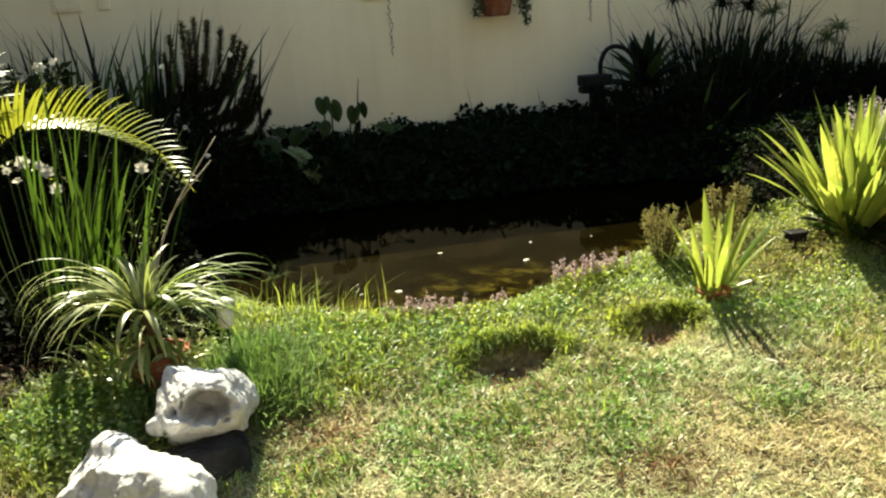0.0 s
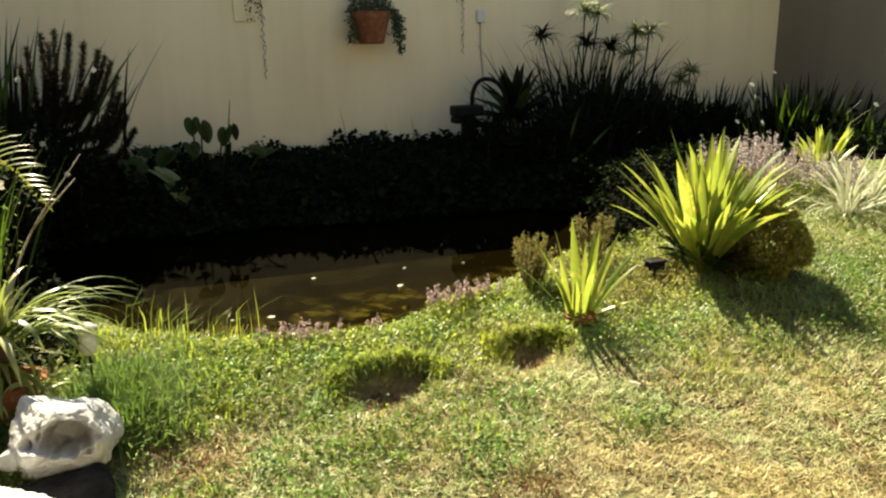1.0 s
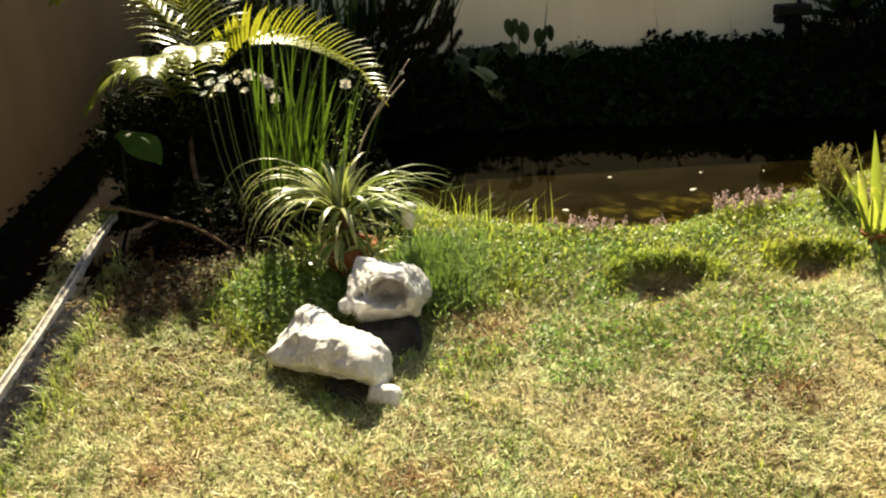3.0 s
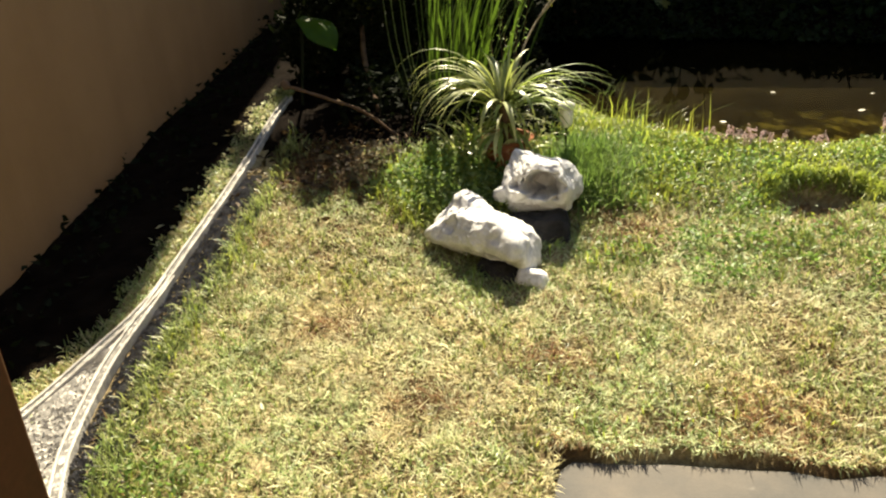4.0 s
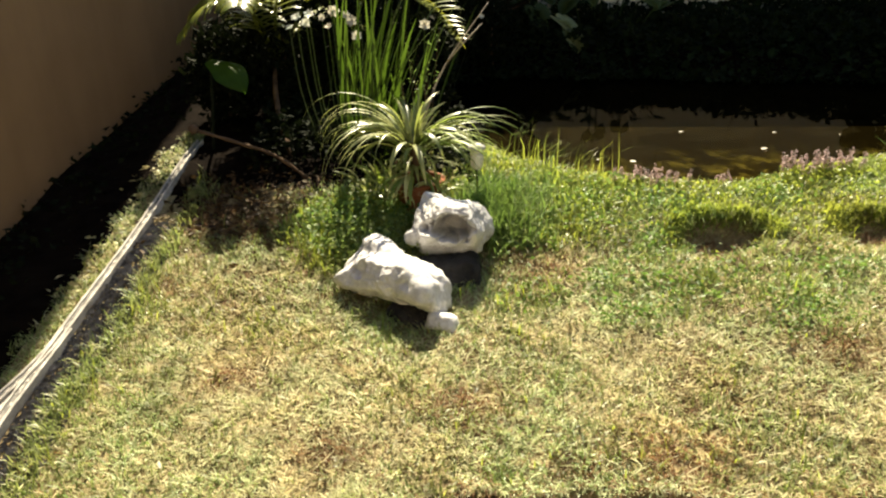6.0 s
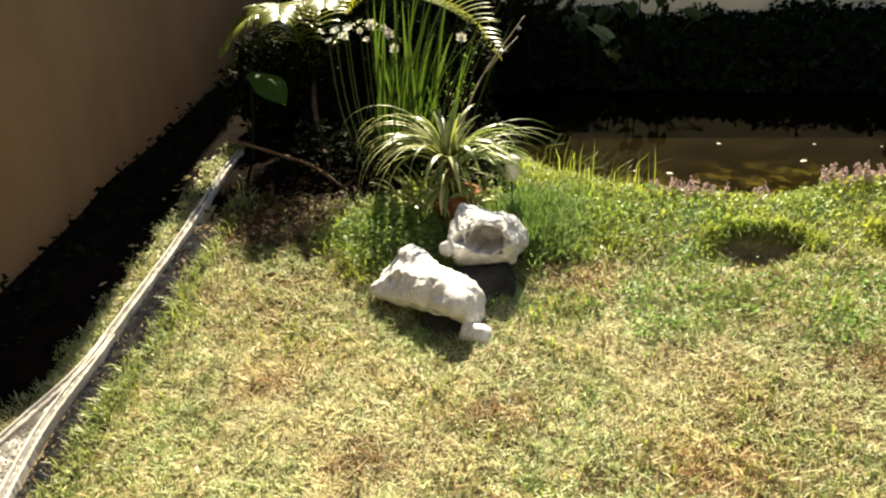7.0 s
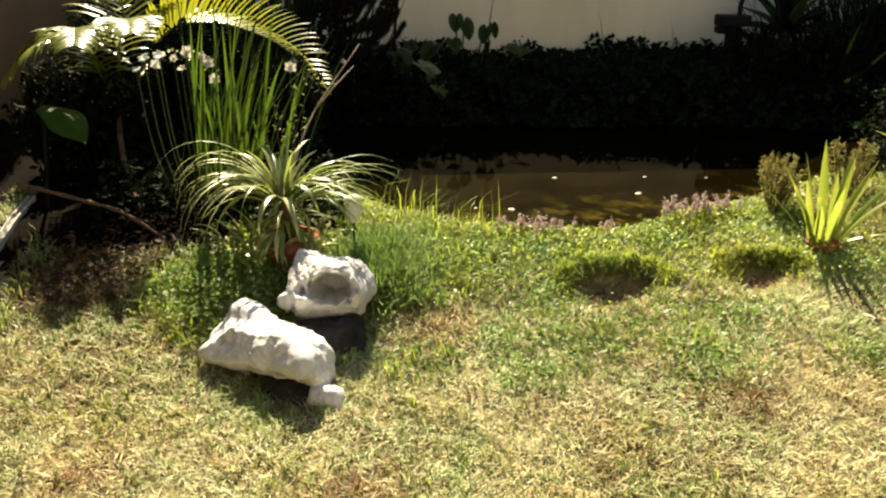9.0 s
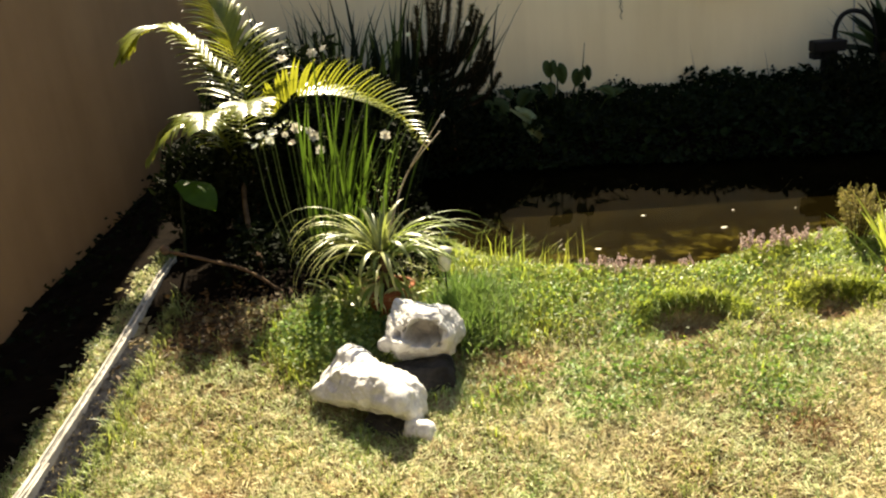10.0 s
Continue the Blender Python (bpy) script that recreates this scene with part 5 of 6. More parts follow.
# several only fill dark gaps, shade built as near-black foliage
for k, (x, y, rx, h, n) in enumerate(((3.05, 5.45, 0.24, 0.46, 1500), (3.55, 5.35, 0.30, 0.50, 1800), (4.1, 5.45, 0.34, 0.56, 2200), (4.6, 5.5, 0.32, 0.52, 2000), (5.1, 5.5, 0.32, 0.46, 2000), (5.7, 5.3, 0.34, 0.44, 2000), (6.15, 5.2, 0.28, 0.40, 1500), (-0.1, 5.35, 0.36, 0.62, 2200), (-0.7, 5.2, 0.34, 0.55, 2000), (-1.15, 4.7, 0.30, 0.5, 1800), (0.25, 5.35, 0.20, 0.42, 1100), (-0.3, 4.3, 0.3, 0.45, 1600), (-1.08, 3.62, 0.18, 0.50, 2200), (-0.78, 3.72, 0.24, 0.68, 2800), (-0.42, 3.75, 0.24, 0.66, 2800), (-0.08, 3.75, 0.20, 0.52, 2000), (-1.0, 4.6, 0.28, 0.9, 2600), (-0.62, 4.6, 0.28, 0.85, 2400))):
    dark_shrub((x, y), rx, min(rx, 0.26), h, n, 600 + k, "shrub on the pond bank, leaves near black to carry shade")

# pump and pipe
px, pyy = 2.98, 5.70
pump = thing("pump", (px, pyy, gz(px, pyy)), "black pond pump box with an arched black pipe", "pump")
bm = box_bm(px - 0.11, px + 0.12, pyy - 0.07, pyy + 0.07, 0.45, 0.53, 0.012)
part("housing", bm, M_black, pump, smooth=False)
bm = box_bm(px - 0.11, px - 0.05, pyy - 0.05, pyy + 0.05, 0.40, 0.448, 0.008)
part("nozzle", bm, M_black, pump, smooth=False)
bm = box_bm(px - 0.03, px + 0.07, pyy - 0.04, pyy + 0.04, gz(px, pyy) - 0.05, 0.447, 0.01)
part("plinth", bm, M_black, pump, smooth=False)
vs, fs = tube(curve_pts([(px + 0.05, pyy, 0.52), (px + 0.055, pyy, 0.62), (px + 0.10, pyy, 0.70), (px + 0.18, pyy, 0.72), (px + 0.27, pyy, 0.68), (px + 0.33, pyy, 0.58), (px + 0.35, pyy, 0.40)], 30), [0.017] * 30, 10)
part_vf("pipe", vs, fs, M_black, pump, "arched black pipe", True)

# dark rosette, rushes, papyrus and iris
flax("agave", (3.42, 5.75, gz(3.42, 5.75) + 0.34), 0, 0.5, 0.06, 60, "spiky rosette plant on a short trunk, darkened for shade", 231)
ag = [o for o in scene.objects if o.name == "agave"][0]
rg = random.Random(232)
vs, fs = tube([(3.42, 5.75, gz(3.42, 5.75) - 0.02), (3.42, 5.75, gz(3.42, 5.75) + 0.38)], [0.05, 0.04], 8)
part_vf("trunk", vs, fs, M_bark, ag)
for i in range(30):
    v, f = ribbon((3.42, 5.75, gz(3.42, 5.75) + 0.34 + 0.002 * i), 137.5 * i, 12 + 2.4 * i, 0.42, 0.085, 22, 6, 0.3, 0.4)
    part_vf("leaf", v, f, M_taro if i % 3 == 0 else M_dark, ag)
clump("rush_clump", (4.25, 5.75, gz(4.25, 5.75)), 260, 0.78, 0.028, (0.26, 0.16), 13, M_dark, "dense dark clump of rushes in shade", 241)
clump("rush_clump", (4.85, 5.8, gz(4.85, 5.8)), 150, 0.66, 0.028, (0.20, 0.14), 16, M_dark, "dense clump of rushes by the wall, darkened for shade", 242)
clump("rush_clump", (3.75, 5.55, gz(3.75, 5.55)), 120, 0.60, 0.030, (0.18, 0.14), 20, M_dark, "clump of rushes beside the pond, darkened for shade", 243)
clump("rush_clump", (5.3, 5.8, gz(5.3, 5.8)), 110, 0.58, 0.028, (0.20, 0.12), 16, M_dark, "clump of short rushes by the wall, darkened for shade", 244)
clump("rush_clump", (4.15, 5.8, gz(4.15, 5.8)), 150, 1.05, 0.022, (0.24, 0.12), 11, M_dark, "tall rushes among papyrus stalks, darkened for shade", 247, (10, 70))
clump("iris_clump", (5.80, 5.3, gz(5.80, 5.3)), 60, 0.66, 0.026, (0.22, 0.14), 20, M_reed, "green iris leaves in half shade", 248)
clump("iris_clump", (5.95, 5.35, gz(5.95, 5.35)), 170, 0.70, 0.032, (0.26, 0.16), 18, M_dark, "clump of iris leaves in the corner, darkened for shade", 245)
clump("iris_clump", (6.25, 5.0, gz(6.25, 5.0)), 60, 0.42, 0.022, (0.14, 0.14), 22, M_reed, "clump of iris leaves by the dark wall", 246)


def papyrus(at, height, lean, seed, light):
    ob = thing("papyrus", (at[0], at[1], gz(at[0], at[1])), "papyrus stalk with an umbrella of thin rays", "plant", "papyrus stalks")
    rg = random.Random(seed)
    top = (at[0] + lean, at[1], height)
    vs, fs = tube(curve_pts([(at[0], at[1], gz(*at) - 0.02), (at[0] + lean * 0.3, at[1], height * 0.55), top], 10), [0.006] * 10, 6)
    part_vf("stalk", vs, fs, M_dark, ob)
    vs, fs = [], []
    for k in range(64):
        v, f = ribbon(top, rg.uniform(0, 360), rg.uniform(-5, 70), rg.uniform(0.09, 0.22), rg.uniform(0.010, 0.020), rg.uniform(50, 150), 4, 0.2, 0.3)
        o = len(vs)
        vs += v
        fs += [tuple(i + o for i in q) for q in f]
    # lit umbels pale, shaded ones near black: sun and shade by material
    part_vf("umbel", vs, fs, M_umbel if light else M_darkmass, ob, "spread of thin rays")


for k, (x, h, ln, sunlit_rays) in enumerate(((3.85, 1.00, -0.18, 0), (4.05, 1.20, 0.0, 1), (4.0, 0.95, 0.08, 0), (4.52, 1.02, 0.02, 1), (4.62, 1.03, 0.05, 1), (4.2, 0.9, 0.1, 0), (4.45, 0.86, 0.06, 1), (5.0, 0.62, 0.02, 1), (4.08, 1.17, 0.10, 1), (5.05, 0.70, 0.06, 1))):
    papyrus((x, 5.8), h, ln, 250 + k, sunlit_rays)
ifl = thing("white_flowers", (5.9, 5.25, gz(5.9, 5.25)), "white iris flowers on thin stems in the corner", "flowers")
rg = random.Random(261)
for q in ((5.46, 5.2, 0.75), (5.25, 5.2, 0.66), (5.30, 5.2, 0.56), (4.95, 5.0, 0.40), (5.2, 5.0, 0.38), (6.1, 4.75, 0.50), (5.62, 5.1, 0.30)):
    vs, fs = tube(curve_pts([(q[0] + 0.08, q[1], gz(q[0], q[1]) - 0.02), (q[0] + 0.06, q[1], q[2] * 0.6), q], 8), [0.003] * 8, 5)
    part_vf("stem", vs, fs, M_reed, ifl)
    bloom(ifl, q, 0.026, rg)
sfl = thing("white_flowers", (0.3, 5.4, gz(0.3, 5.4)), "few small white flowers in the dark shrub", "flowers")
for q in ((0.40, 5.42, 0.90), (-0.02, 5.40, 0.86), (0.08, 5.2, 0.50), (0.2, 4.9, 0.36)):
    vs, fs = tube(curve_pts([(q[0] - 0.05, q[1], max(gz(q[0] - 0.05, q[1]), 0) - 0.02), (q[0] - 0.05, q[1], q[2] * 0.6), q], 8), [0.003] * 8, 5)
    part_vf("stem", vs, fs, M_dark, sfl)
    bloom(sfl, q, 0.02, rg)


# ---- things on the wall ----
def wall_pot():
    x, y, z = 2.41, WALL_Y - 0.155, 0.94
    ob = thing("wall_pot", (x, WALL_Y, z), "terracotta half pot hung on the wall with trailing succulents", "flower pot")
    vs, fs = lathe([(0.09, 0), (0.10, 0.01), (0.145, 0.20), (0.152, 0.20), (0.155, 0.245), (0.14, 0.245), (0.13, 0.22)], (x, y, z), 24)
    vs = [(v[0], min(v[1], WALL_Y - 0.003), v[2]) for v in vs]
    part_vf("pot_body", vs, fs, M_terracotta, ob)
    bm = box_bm(x - 0.05, x + 0.05, WALL_Y - 0.02, WALL_Y - 0.001, z + 0.16, z + 0.26, 0.003)
    part("bracket", bm, M_grey, ob, smooth=False)
    rng = np.random.default_rng(271)
    n = 900
    a, r = rng.uniform(0, 6.28, n), 0.15 * np.sqrt(rng.random(n))
    pts = np.stack([x + r * np.cos(a) * 1.2, np.minimum(y + r * np.sin(a), WALL_Y - 0.03), z + 0.24 + rng.random(n) ** 1.5 * 0.13], 1)
    trail = []
    for tx, low, k in ((x - 0.16, 0.0, 160), (x - 0.13, 0.05, 120), (x + 0.19, 0.06, 200), (x + 0.23, -0.08, 240), (x + 0.21, 0.0, 160)):
        t = rng.random(k)
        trail.append(np.stack([tx + rng.normal(0, 0.016, k) - 0.06 * np.sign(tx - x) * (1 - np.minimum(t * 4, 1)), np.full(k, y - 0.03) + rng.normal(0, 0.014, k), z + 0.26 - t * (0.26 - low)], 1))
    pts = np.concatenate([pts] + trail)
    leaf_part("foliage", pts, rng.uniform(0.018, 0.04, len(pts)), rng, M_succulent, ob, "grey-green trailing succulents", aspect=0.5, flat=0.1)


wall_pot()


def hanging_vine(x, top, low, seed, bushy):
    y = WALL_Y - 0.05
    ob = thing("hanging_vine", (x, WALL_Y, top), "thin string of dark leaves hanging against the wall", "vine", "hanging vines")
    rng = np.random.default_rng(seed)
    pts3 = [(x + 0.012 * math.sin(3 * i), y, top - (top - low) * i / 19) for i in range(20)]
    vs, fs = tube(pts3, [0.0025] * 20, 5)
    part_vf("string", vs, fs, M_dark, ob)
    z = np.arange(low, top, 0.018)
    pts = np.stack([x + rng.normal(0, 0.008, len(z)), np.full(len(z), y) + rng.normal(0, 0.006, len(z)), z], 1)
    b = rng.random((bushy, 3)) * np.array([0.13, 0.06, 0.20]) + np.array([x - 0.12, y - 0.03, top - 0.20])
    pts = np.concatenate([pts, b])
    leaf_part("leaves", pts, np.concatenate([rng.uniform(0.010, 0.020, len(z)), rng.uniform(0.016, 0.030, bushy)]), rng, M_vine, ob, aspect=0.7, flat=0.1)


hanging_vine(1.60, 1.32, 0.70, 281, 60)
hanging_vine(3.225, 1.40, 0.84, 282, 6)
wp = thing("wall_planter", (1.45, WALL_Y, 1.11), "flat cream planter fixed to the wall", "planter")
bm = box_bm(1.40, 1.57, WALL_Y - 0.02, WALL_Y - 0.001, 1.115, 1.30, 0.006)
part("planter_body", bm, M_wall, wp, smooth=False)
bm = box_bm(1.37, 1.60, WALL_Y - 0.03, WALL_Y - 0.001, 1.302, 1.325, 0.004)
part("planter_rim", bm, M_wall, wp, smooth=False)
sock = thing("wall_socket", (3.39, WALL_Y, 1.10), "white outdoor socket with a grey cable running down", "socket")
bm = box_bm(3.36, 3.43, WALL_Y - 0.04, WALL_Y - 0.001, 1.09, 1.19, 0.006)
part("cover", bm, M_white, sock, smooth=False)
vs, fs = tube(curve_pts([(3.395, WALL_Y - 0.02, 1.095), (3.40, WALL_Y - 0.015, 0.9), (3.42, WALL_Y - 0.015, 0.7), (3.43, WALL_Y - 0.02, 0.40)], 16), [0.005] * 16, 6)
part_vf("cable", vs, fs, M_grey, sock)
for x, w, h in ((-0.66, 0.20, 0.20), (-0.42, 0.08, 0.16)):
    pl = thing("wall_plate", (x, WALL_Y, 1.16), "pale square cover plate on the wall", "cover plate")
    bm = box_bm(x - w / 2, x + w / 2, WALL_Y - 0.02, WALL_Y - 0.001, 1.165, 1.165 + h, 0.006)
    part("plate", bm, M_wall, pl, smooth=False)
    bm = box_bm(x - w / 2 + 0.02, x + w / 2 - 0.02, WALL_Y - 0.026, WALL_Y - 0.0205, 1.185, 1.145 + h, 0.002)
    part("panel", bm, M_wall, pl, smooth=False)

# ---- floating petals ----
rng = np.random.default_rng(291)
fl = [(1.333, 3.90, 0.012), (1.823, 3.885, 0.009), (1.70, 3.59, 0.017), (1.02, 3.40, 0.016), (0.85, 3.42, 0.007), (2.15, 3.85, 0.006)]
for x, y, s in fl:
    w = WATER_Z + 0.004 - float(rise(y))
    v, f = ribbon((x - s, y, w), rng.uniform(-40, 40), 8, 2.2 * s, 1.5 * s, 16, 4, 0.08, 0.5, 0, 0.4)
    pet = thing("petal", (x, y, w), "white petal floating on the pond", "petal", "petals on the pond")
    part_vf("blade", v, f, M_petal, pet)

# ---- grass ----
rng = np.random.default_rng(301)


def scatter(n, x0, x1, y0, y1, weight):
    x, y = rng.uniform(x0, x1, n), rng.uniform(y0, y1, n)
    k = rng.random(n) < weight(x, y)
    return x[k], y[k]


def patch(x, y):
    """Slow patchiness between 0 and 1."""
    return 0.5 + 0.22 * np.sin(4.1 * x + 1.7 * y + 0.6) * np.sin(3.3 * y - 1.9 * x) + 0.16 * np.sin(9.7 * x - 4 * y) * np.sin(8.1 * y + 3 * x + 2) + 0.12 * np.sin(19 * x + 11 * y) * np.sin(17 * y - 13 * x)


def kerb_x(y):
    return np.interp(y, [0.46, 0.53, 0.63, 0.77, 0.93, 1.12, 1.3, 1.6, 3.0], [-0.60, -0.75, -0.87, -0.96, -1.02, -1.06, -1.08, -1.085, -1.10])


def brown(x, y):
    """Worn spots where the turf has died back."""
    b = np.exp(-(((x + 0.21) / 0.10) ** 2 + ((y - 0.74) / 0.06) ** 2))
    for cx, cy, r in ((-0.72, 2.52, 0.22), (-0.55, 2.40, 0.14), (-0.32, 2.25, 0.05), (-0.86, 2.02, 0.06), (0.55, 2.20, 0.07), (0.30, 1.45, 0.08), (-0.05, 1.25, 0.07), (0.9, 1.27, 0.10), (0.62, 1.22, 0.05), (-0.45, 1.55, 0.06), (1.5, 1.75, 0.08), (0.45, 2.32, 0.08), (0.52, 2.64, 0.07), (1.22, 2.28, 0.07)):
        b = np.maximum(b, 0.8 * np.exp(-((x - cx) / (1.5 * r)) ** 2 - ((y - cy) / r) ** 2))
    return b


def lawn_mask(x, y):
    m = np.ones(x.shape)
    m[(x > SLAB_X - 0.005) & (y < slab_edge(x) + 0.006)] = 0
    k = kerb_x(y)
    inside = (x > k + 0.085 + 0.045 * sstep(1.2, 2.0, y) + 0.030 * np.sin(17 * y) * np.sin(7 * y)) | (y < 0.42)
    m[~inside] = 0
    g = pond_gap(x, y)
    m[g < 0.015] = 0
    m[(y > 3.50 + 0.35 * (x - 3.2) + 0.05 * np.sin(9 * x)) & (x > 2.7) & (x < 4.05)] = 0
    bed = ((x + 0.62) / 0.52) ** 2 + ((y - 3.12) / 0.50) ** 2
    m *= sstep(0.6, 1.3, bed)
    for cx, cy, rx, ry, d in HOLLOWS:
        back = np.where(y > cy, 0.62, 1.35) * ry * (1 + 0.30 * np.sin(17 * x + 5 * y) * np.sin(23 * x + 1))
        m *= 1 - 0.97 * np.exp(-(((x - cx - 0.35 * (y - cy)) / rx) ** 2 + ((y - cy) / back) ** 2) ** 3)
    m *= 1 - 0.8 * brown(x, y)
    m *= 1 - 0.9 * np.exp(-(((x + 0.70) / 0.27) ** 2 + ((y - 2.52) / 0.17) ** 2) ** 2)
    return m


WEEDS = ((0.98, 2.39, 0.13), (0.84, 2.11, 0.12), (1.06, 2.09, 0.12), (0.535, 2.035, 0.09), (0.85, 1.92, 0.10), (0.46, 2.40, 0.12), (1.22, 2.19, 0.10), (0.40, 2.72, 0.16), (0.79, 2.72, 0.16), (2.78, 2.28, 0.09),
         (1.42, 1.96, 0.13), (1.60, 2.20, 0.10), (0.62, 2.55, 0.12), (1.05, 2.68, 0.12), (1.55, 2.75, 0.12), (2.45, 2.45, 0.12), (-0.72, 0.86, 0.10), (-0.66, 0.62, 0.10), (2.0, 1.95, 0.08), (3.3, 2.3, 0.16), (3.9, 2.7, 0.25), (4.3, 3.15, 0.18), (3.6, 2.45, 0.2), (4.5, 2.9, 0.3))
DRY = ((0.66, 2.27, 0.13), (1.27, 2.24, 0.09), (1.73, 2.40, 0.11), (1.95, 2.25, 0.16), (0.96, 1.78, 0.12), (0.70, 1.84, 0.12), (2.6, 1.8, 0.42), (3.4, 1.8, 0.5), (2.2, 1.5, 0.4), (1.7, 1.6, 0.35), (-0.1, 1.3, 0.18), (0.3, 1.6, 0.12), (-0.45, 1.62, 0.14), (-0.6, 2.1, 0.14))


def spots(x, y, places, wide=1.3):
    w = np.zeros(x.shape)
    for cx, cy, r in places:
        w = np.maximum(w, np.exp(-((x - cx) / (wide * r)) ** 2 - ((y - cy) / r) ** 2))
    return w


def green(x, y):
    g = 0.46 + 1.0 * (patch(x, y) - 0.5) + 0.55 * (patch(2.9 * y + 1, 2.7 * x) - 0.5)
    g = g + 0.55 * sstep(2.0, 2.6, y + 0.12 * np.sin(3 * x))
    g = g + 0.45 * np.exp(-(((x - 1.30) / 0.38) ** 2 + ((y - 2.15) / 0.30) ** 2))
    g = g + 0.35 * np.exp(-(((x - 2.65) / 0.25) ** 2 + ((y - 2.05) / 0.15) ** 2))
    g = g + 0.40 * np.exp(-((x - kerb_x(y) - 0.1) / 0.16) ** 2)
    g = g + 0.50 * sstep(2.0, 3.0, x) * sstep(1.8, 2.4, y)
    g = g - 0.05 * np.exp(-(((x + 0.2) / 0.5) ** 2 + ((y - 1.2) / 0.5) ** 2))
    g = g + 0.55 * spots(x, y, WEEDS) - 0.55 * spots(x, y, DRY)
    return np.clip(g, 0.04, 1)


def clumps(x, y):
    """Fine clumpiness, a hand's width across and less."""
    c = np.sin(47 * x + 17 * y + 3 * np.sin(11 * y)) * np.sin(43 * y - 21 * x + 3 * np.sin(13 * x)) + 0.6 * np.sin(23 * x - 29 * y + 2 * np.sin(6 * x)) * np.sin(19 * x + 31 * y)
    return np.clip(0.70 + 0.42 * c, 0.25, 1)


def lay(name, x, y, L, W, tl, bd, material, label):
    n = len(x)
    pts = np.stack([x, y, ground_top(x, y) + rng.uniform(-0.002, 0.006, n)], 1)
    blades(name, pts, rng.uniform(*L, n), rng.uniform(*W, n), rng.uniform(0, 2 * np.pi, n), rng.uniform(*tl, n), rng.uniform(*bd, n), material, label)


NEAR = (-1.2, 2.6, 0.25, 3.4)
x, y = scatter(260000, *NEAR, lambda x, y: lawn_mask(x, y) * (1 - 0.8 * green(x, y)) * clumps(x, y + 0.5))
lay("dry_grass", x, y, (0.016, 0.048), (0.0020, 0.0042), (0.7, 1.5), (0.0, 0.45), M_straw, "flattened straw-coloured blades in the lawn")
x, y = scatter(14000, *NEAR, lambda x, y: lawn_mask(x, y) * (1 - 0.7 * green(x, y)) * patch(1.7 * x + 3, 1.6 * y))
lay("dry_grass", x, y, (0.045, 0.085), (0.003, 0.0052), (1.0, 1.45), (0.0, 0.45), M_straw, "longer bleached runners over the lawn")
x, y = scatter(260000, *NEAR, lambda x, y: lawn_mask(x, y) * (0.12 + 0.88 * green(x, y)) * clumps(x, y))
lay("lawn_grass", x, y, (0.016, 0.048), (0.0022, 0.0050), (0.3, 1.35), (0.0, 0.7), M_lawn, "short mown green lawn grass")
x, y = scatter(26000, *NEAR, lambda x, y: lawn_mask(x, y) * np.clip(green(x, y) - 0.25, 0, 1) * np.clip(patch(2.3 * x, 2.1 * y + 1) * 2.4 - 0.9, 0, 1))
lay("lawn_grass", x, y, (0.04, 0.09), (0.003, 0.006), (0.1, 1.0), (0.1, 0.9), M_lush, "longer green tufts in the lawn")
x, y = scatter(420000, *NEAR, lambda x, y: (lawn_mask(x, y) > 0.02) * brown(x, y) * (0.4 + 0.6 * clumps(x, y)))
lay("dead_grass", x, y, (0.015, 0.045), (0.0016, 0.0035), (0.7, 1.5), (0.0, 0.5), M_brown, "brown dead blades in worn spots of the lawn")
x, y = scatter(15000, *NEAR, lambda x, y: lawn_mask(x, y) * patch(3 * x, 3 * y + 2))
lay("dead_grass", x, y, (0.02, 0.05), (0.002, 0.004), (0.7, 1.5), (0.0, 0.5), M_brown, "brown dead blades strewn through the lawn")
FAR = (2.6, 6.4, 0.9, 4.4)
x, y = scatter(90000, *FAR, lambda x, y: lawn_mask(x, y) * (1 - 0.75 * green(x, y)))
lay("dry_grass", x, y, (0.028, 0.06), (0.003, 0.005), (0.9, 1.45), (0.0, 0.35), M_straw, "flattened straw-coloured blades in the lawn")
x, y = scatter(120000, *FAR, lambda x, y: lawn_mask(x, y) * (0.15 + 0.85 * green(x, y)))
lay("lawn_grass", x, y, (0.03, 0.06), (0.003, 0.006), (0.4, 1.25), (0.0, 0.6), M_lawn, "short mown green lawn grass")


def bank(x, y):
    g = pond_gap(x, y)
    w = np.where((g > 0.01) & (y < 4.3), np.exp(-((g - 0.18) / 0.20) ** 2), 0)
    return np.clip(w * lawn_mask(x, y), 0, 1)


x, y = scatter(60000, 0.2, 4.2, 2.5, 4.3, bank)
lay("bank_grass", x, y, (0.025, 0.075), (0.003, 0.006), (0.2, 1.2), (0.2, 1.3), M_lush, "lush longer grass on the pond bank")
x, y = scatter(11000, 0.15, 1.2, 2.1, 3.2, lambda x, y: lawn_mask(x, y) * np.clip(1.1 - ((x - 0.55) / 0.45) ** 2 - ((y - 2.75) / 0.45) ** 2, 0, 1) * patch(2 * x, 2 * y))
lay("tall_grass", x, y, (0.04, 0.11), (0.003, 0.006), (0.1, 0.9), (0.1, 0.9), M_lush, "tall lush grass between the pot and the pond")
x, y = scatter(6000, 0.2, 0.9, 2.2, 2.95, lambda x, y: np.clip(1.1 - ((x - 0.42) / 0.26) ** 2 - ((y - 2.60) / 0.30) ** 2, 0, 1) * clumps(0.7 * x, 0.7 * y))
lay("tall_grass", x, y, (0.05, 0.13), (0.003, 0.0065), (0.1, 0.9), (0.2, 1.1), M_herb, "tall dark green grass beside the pot")
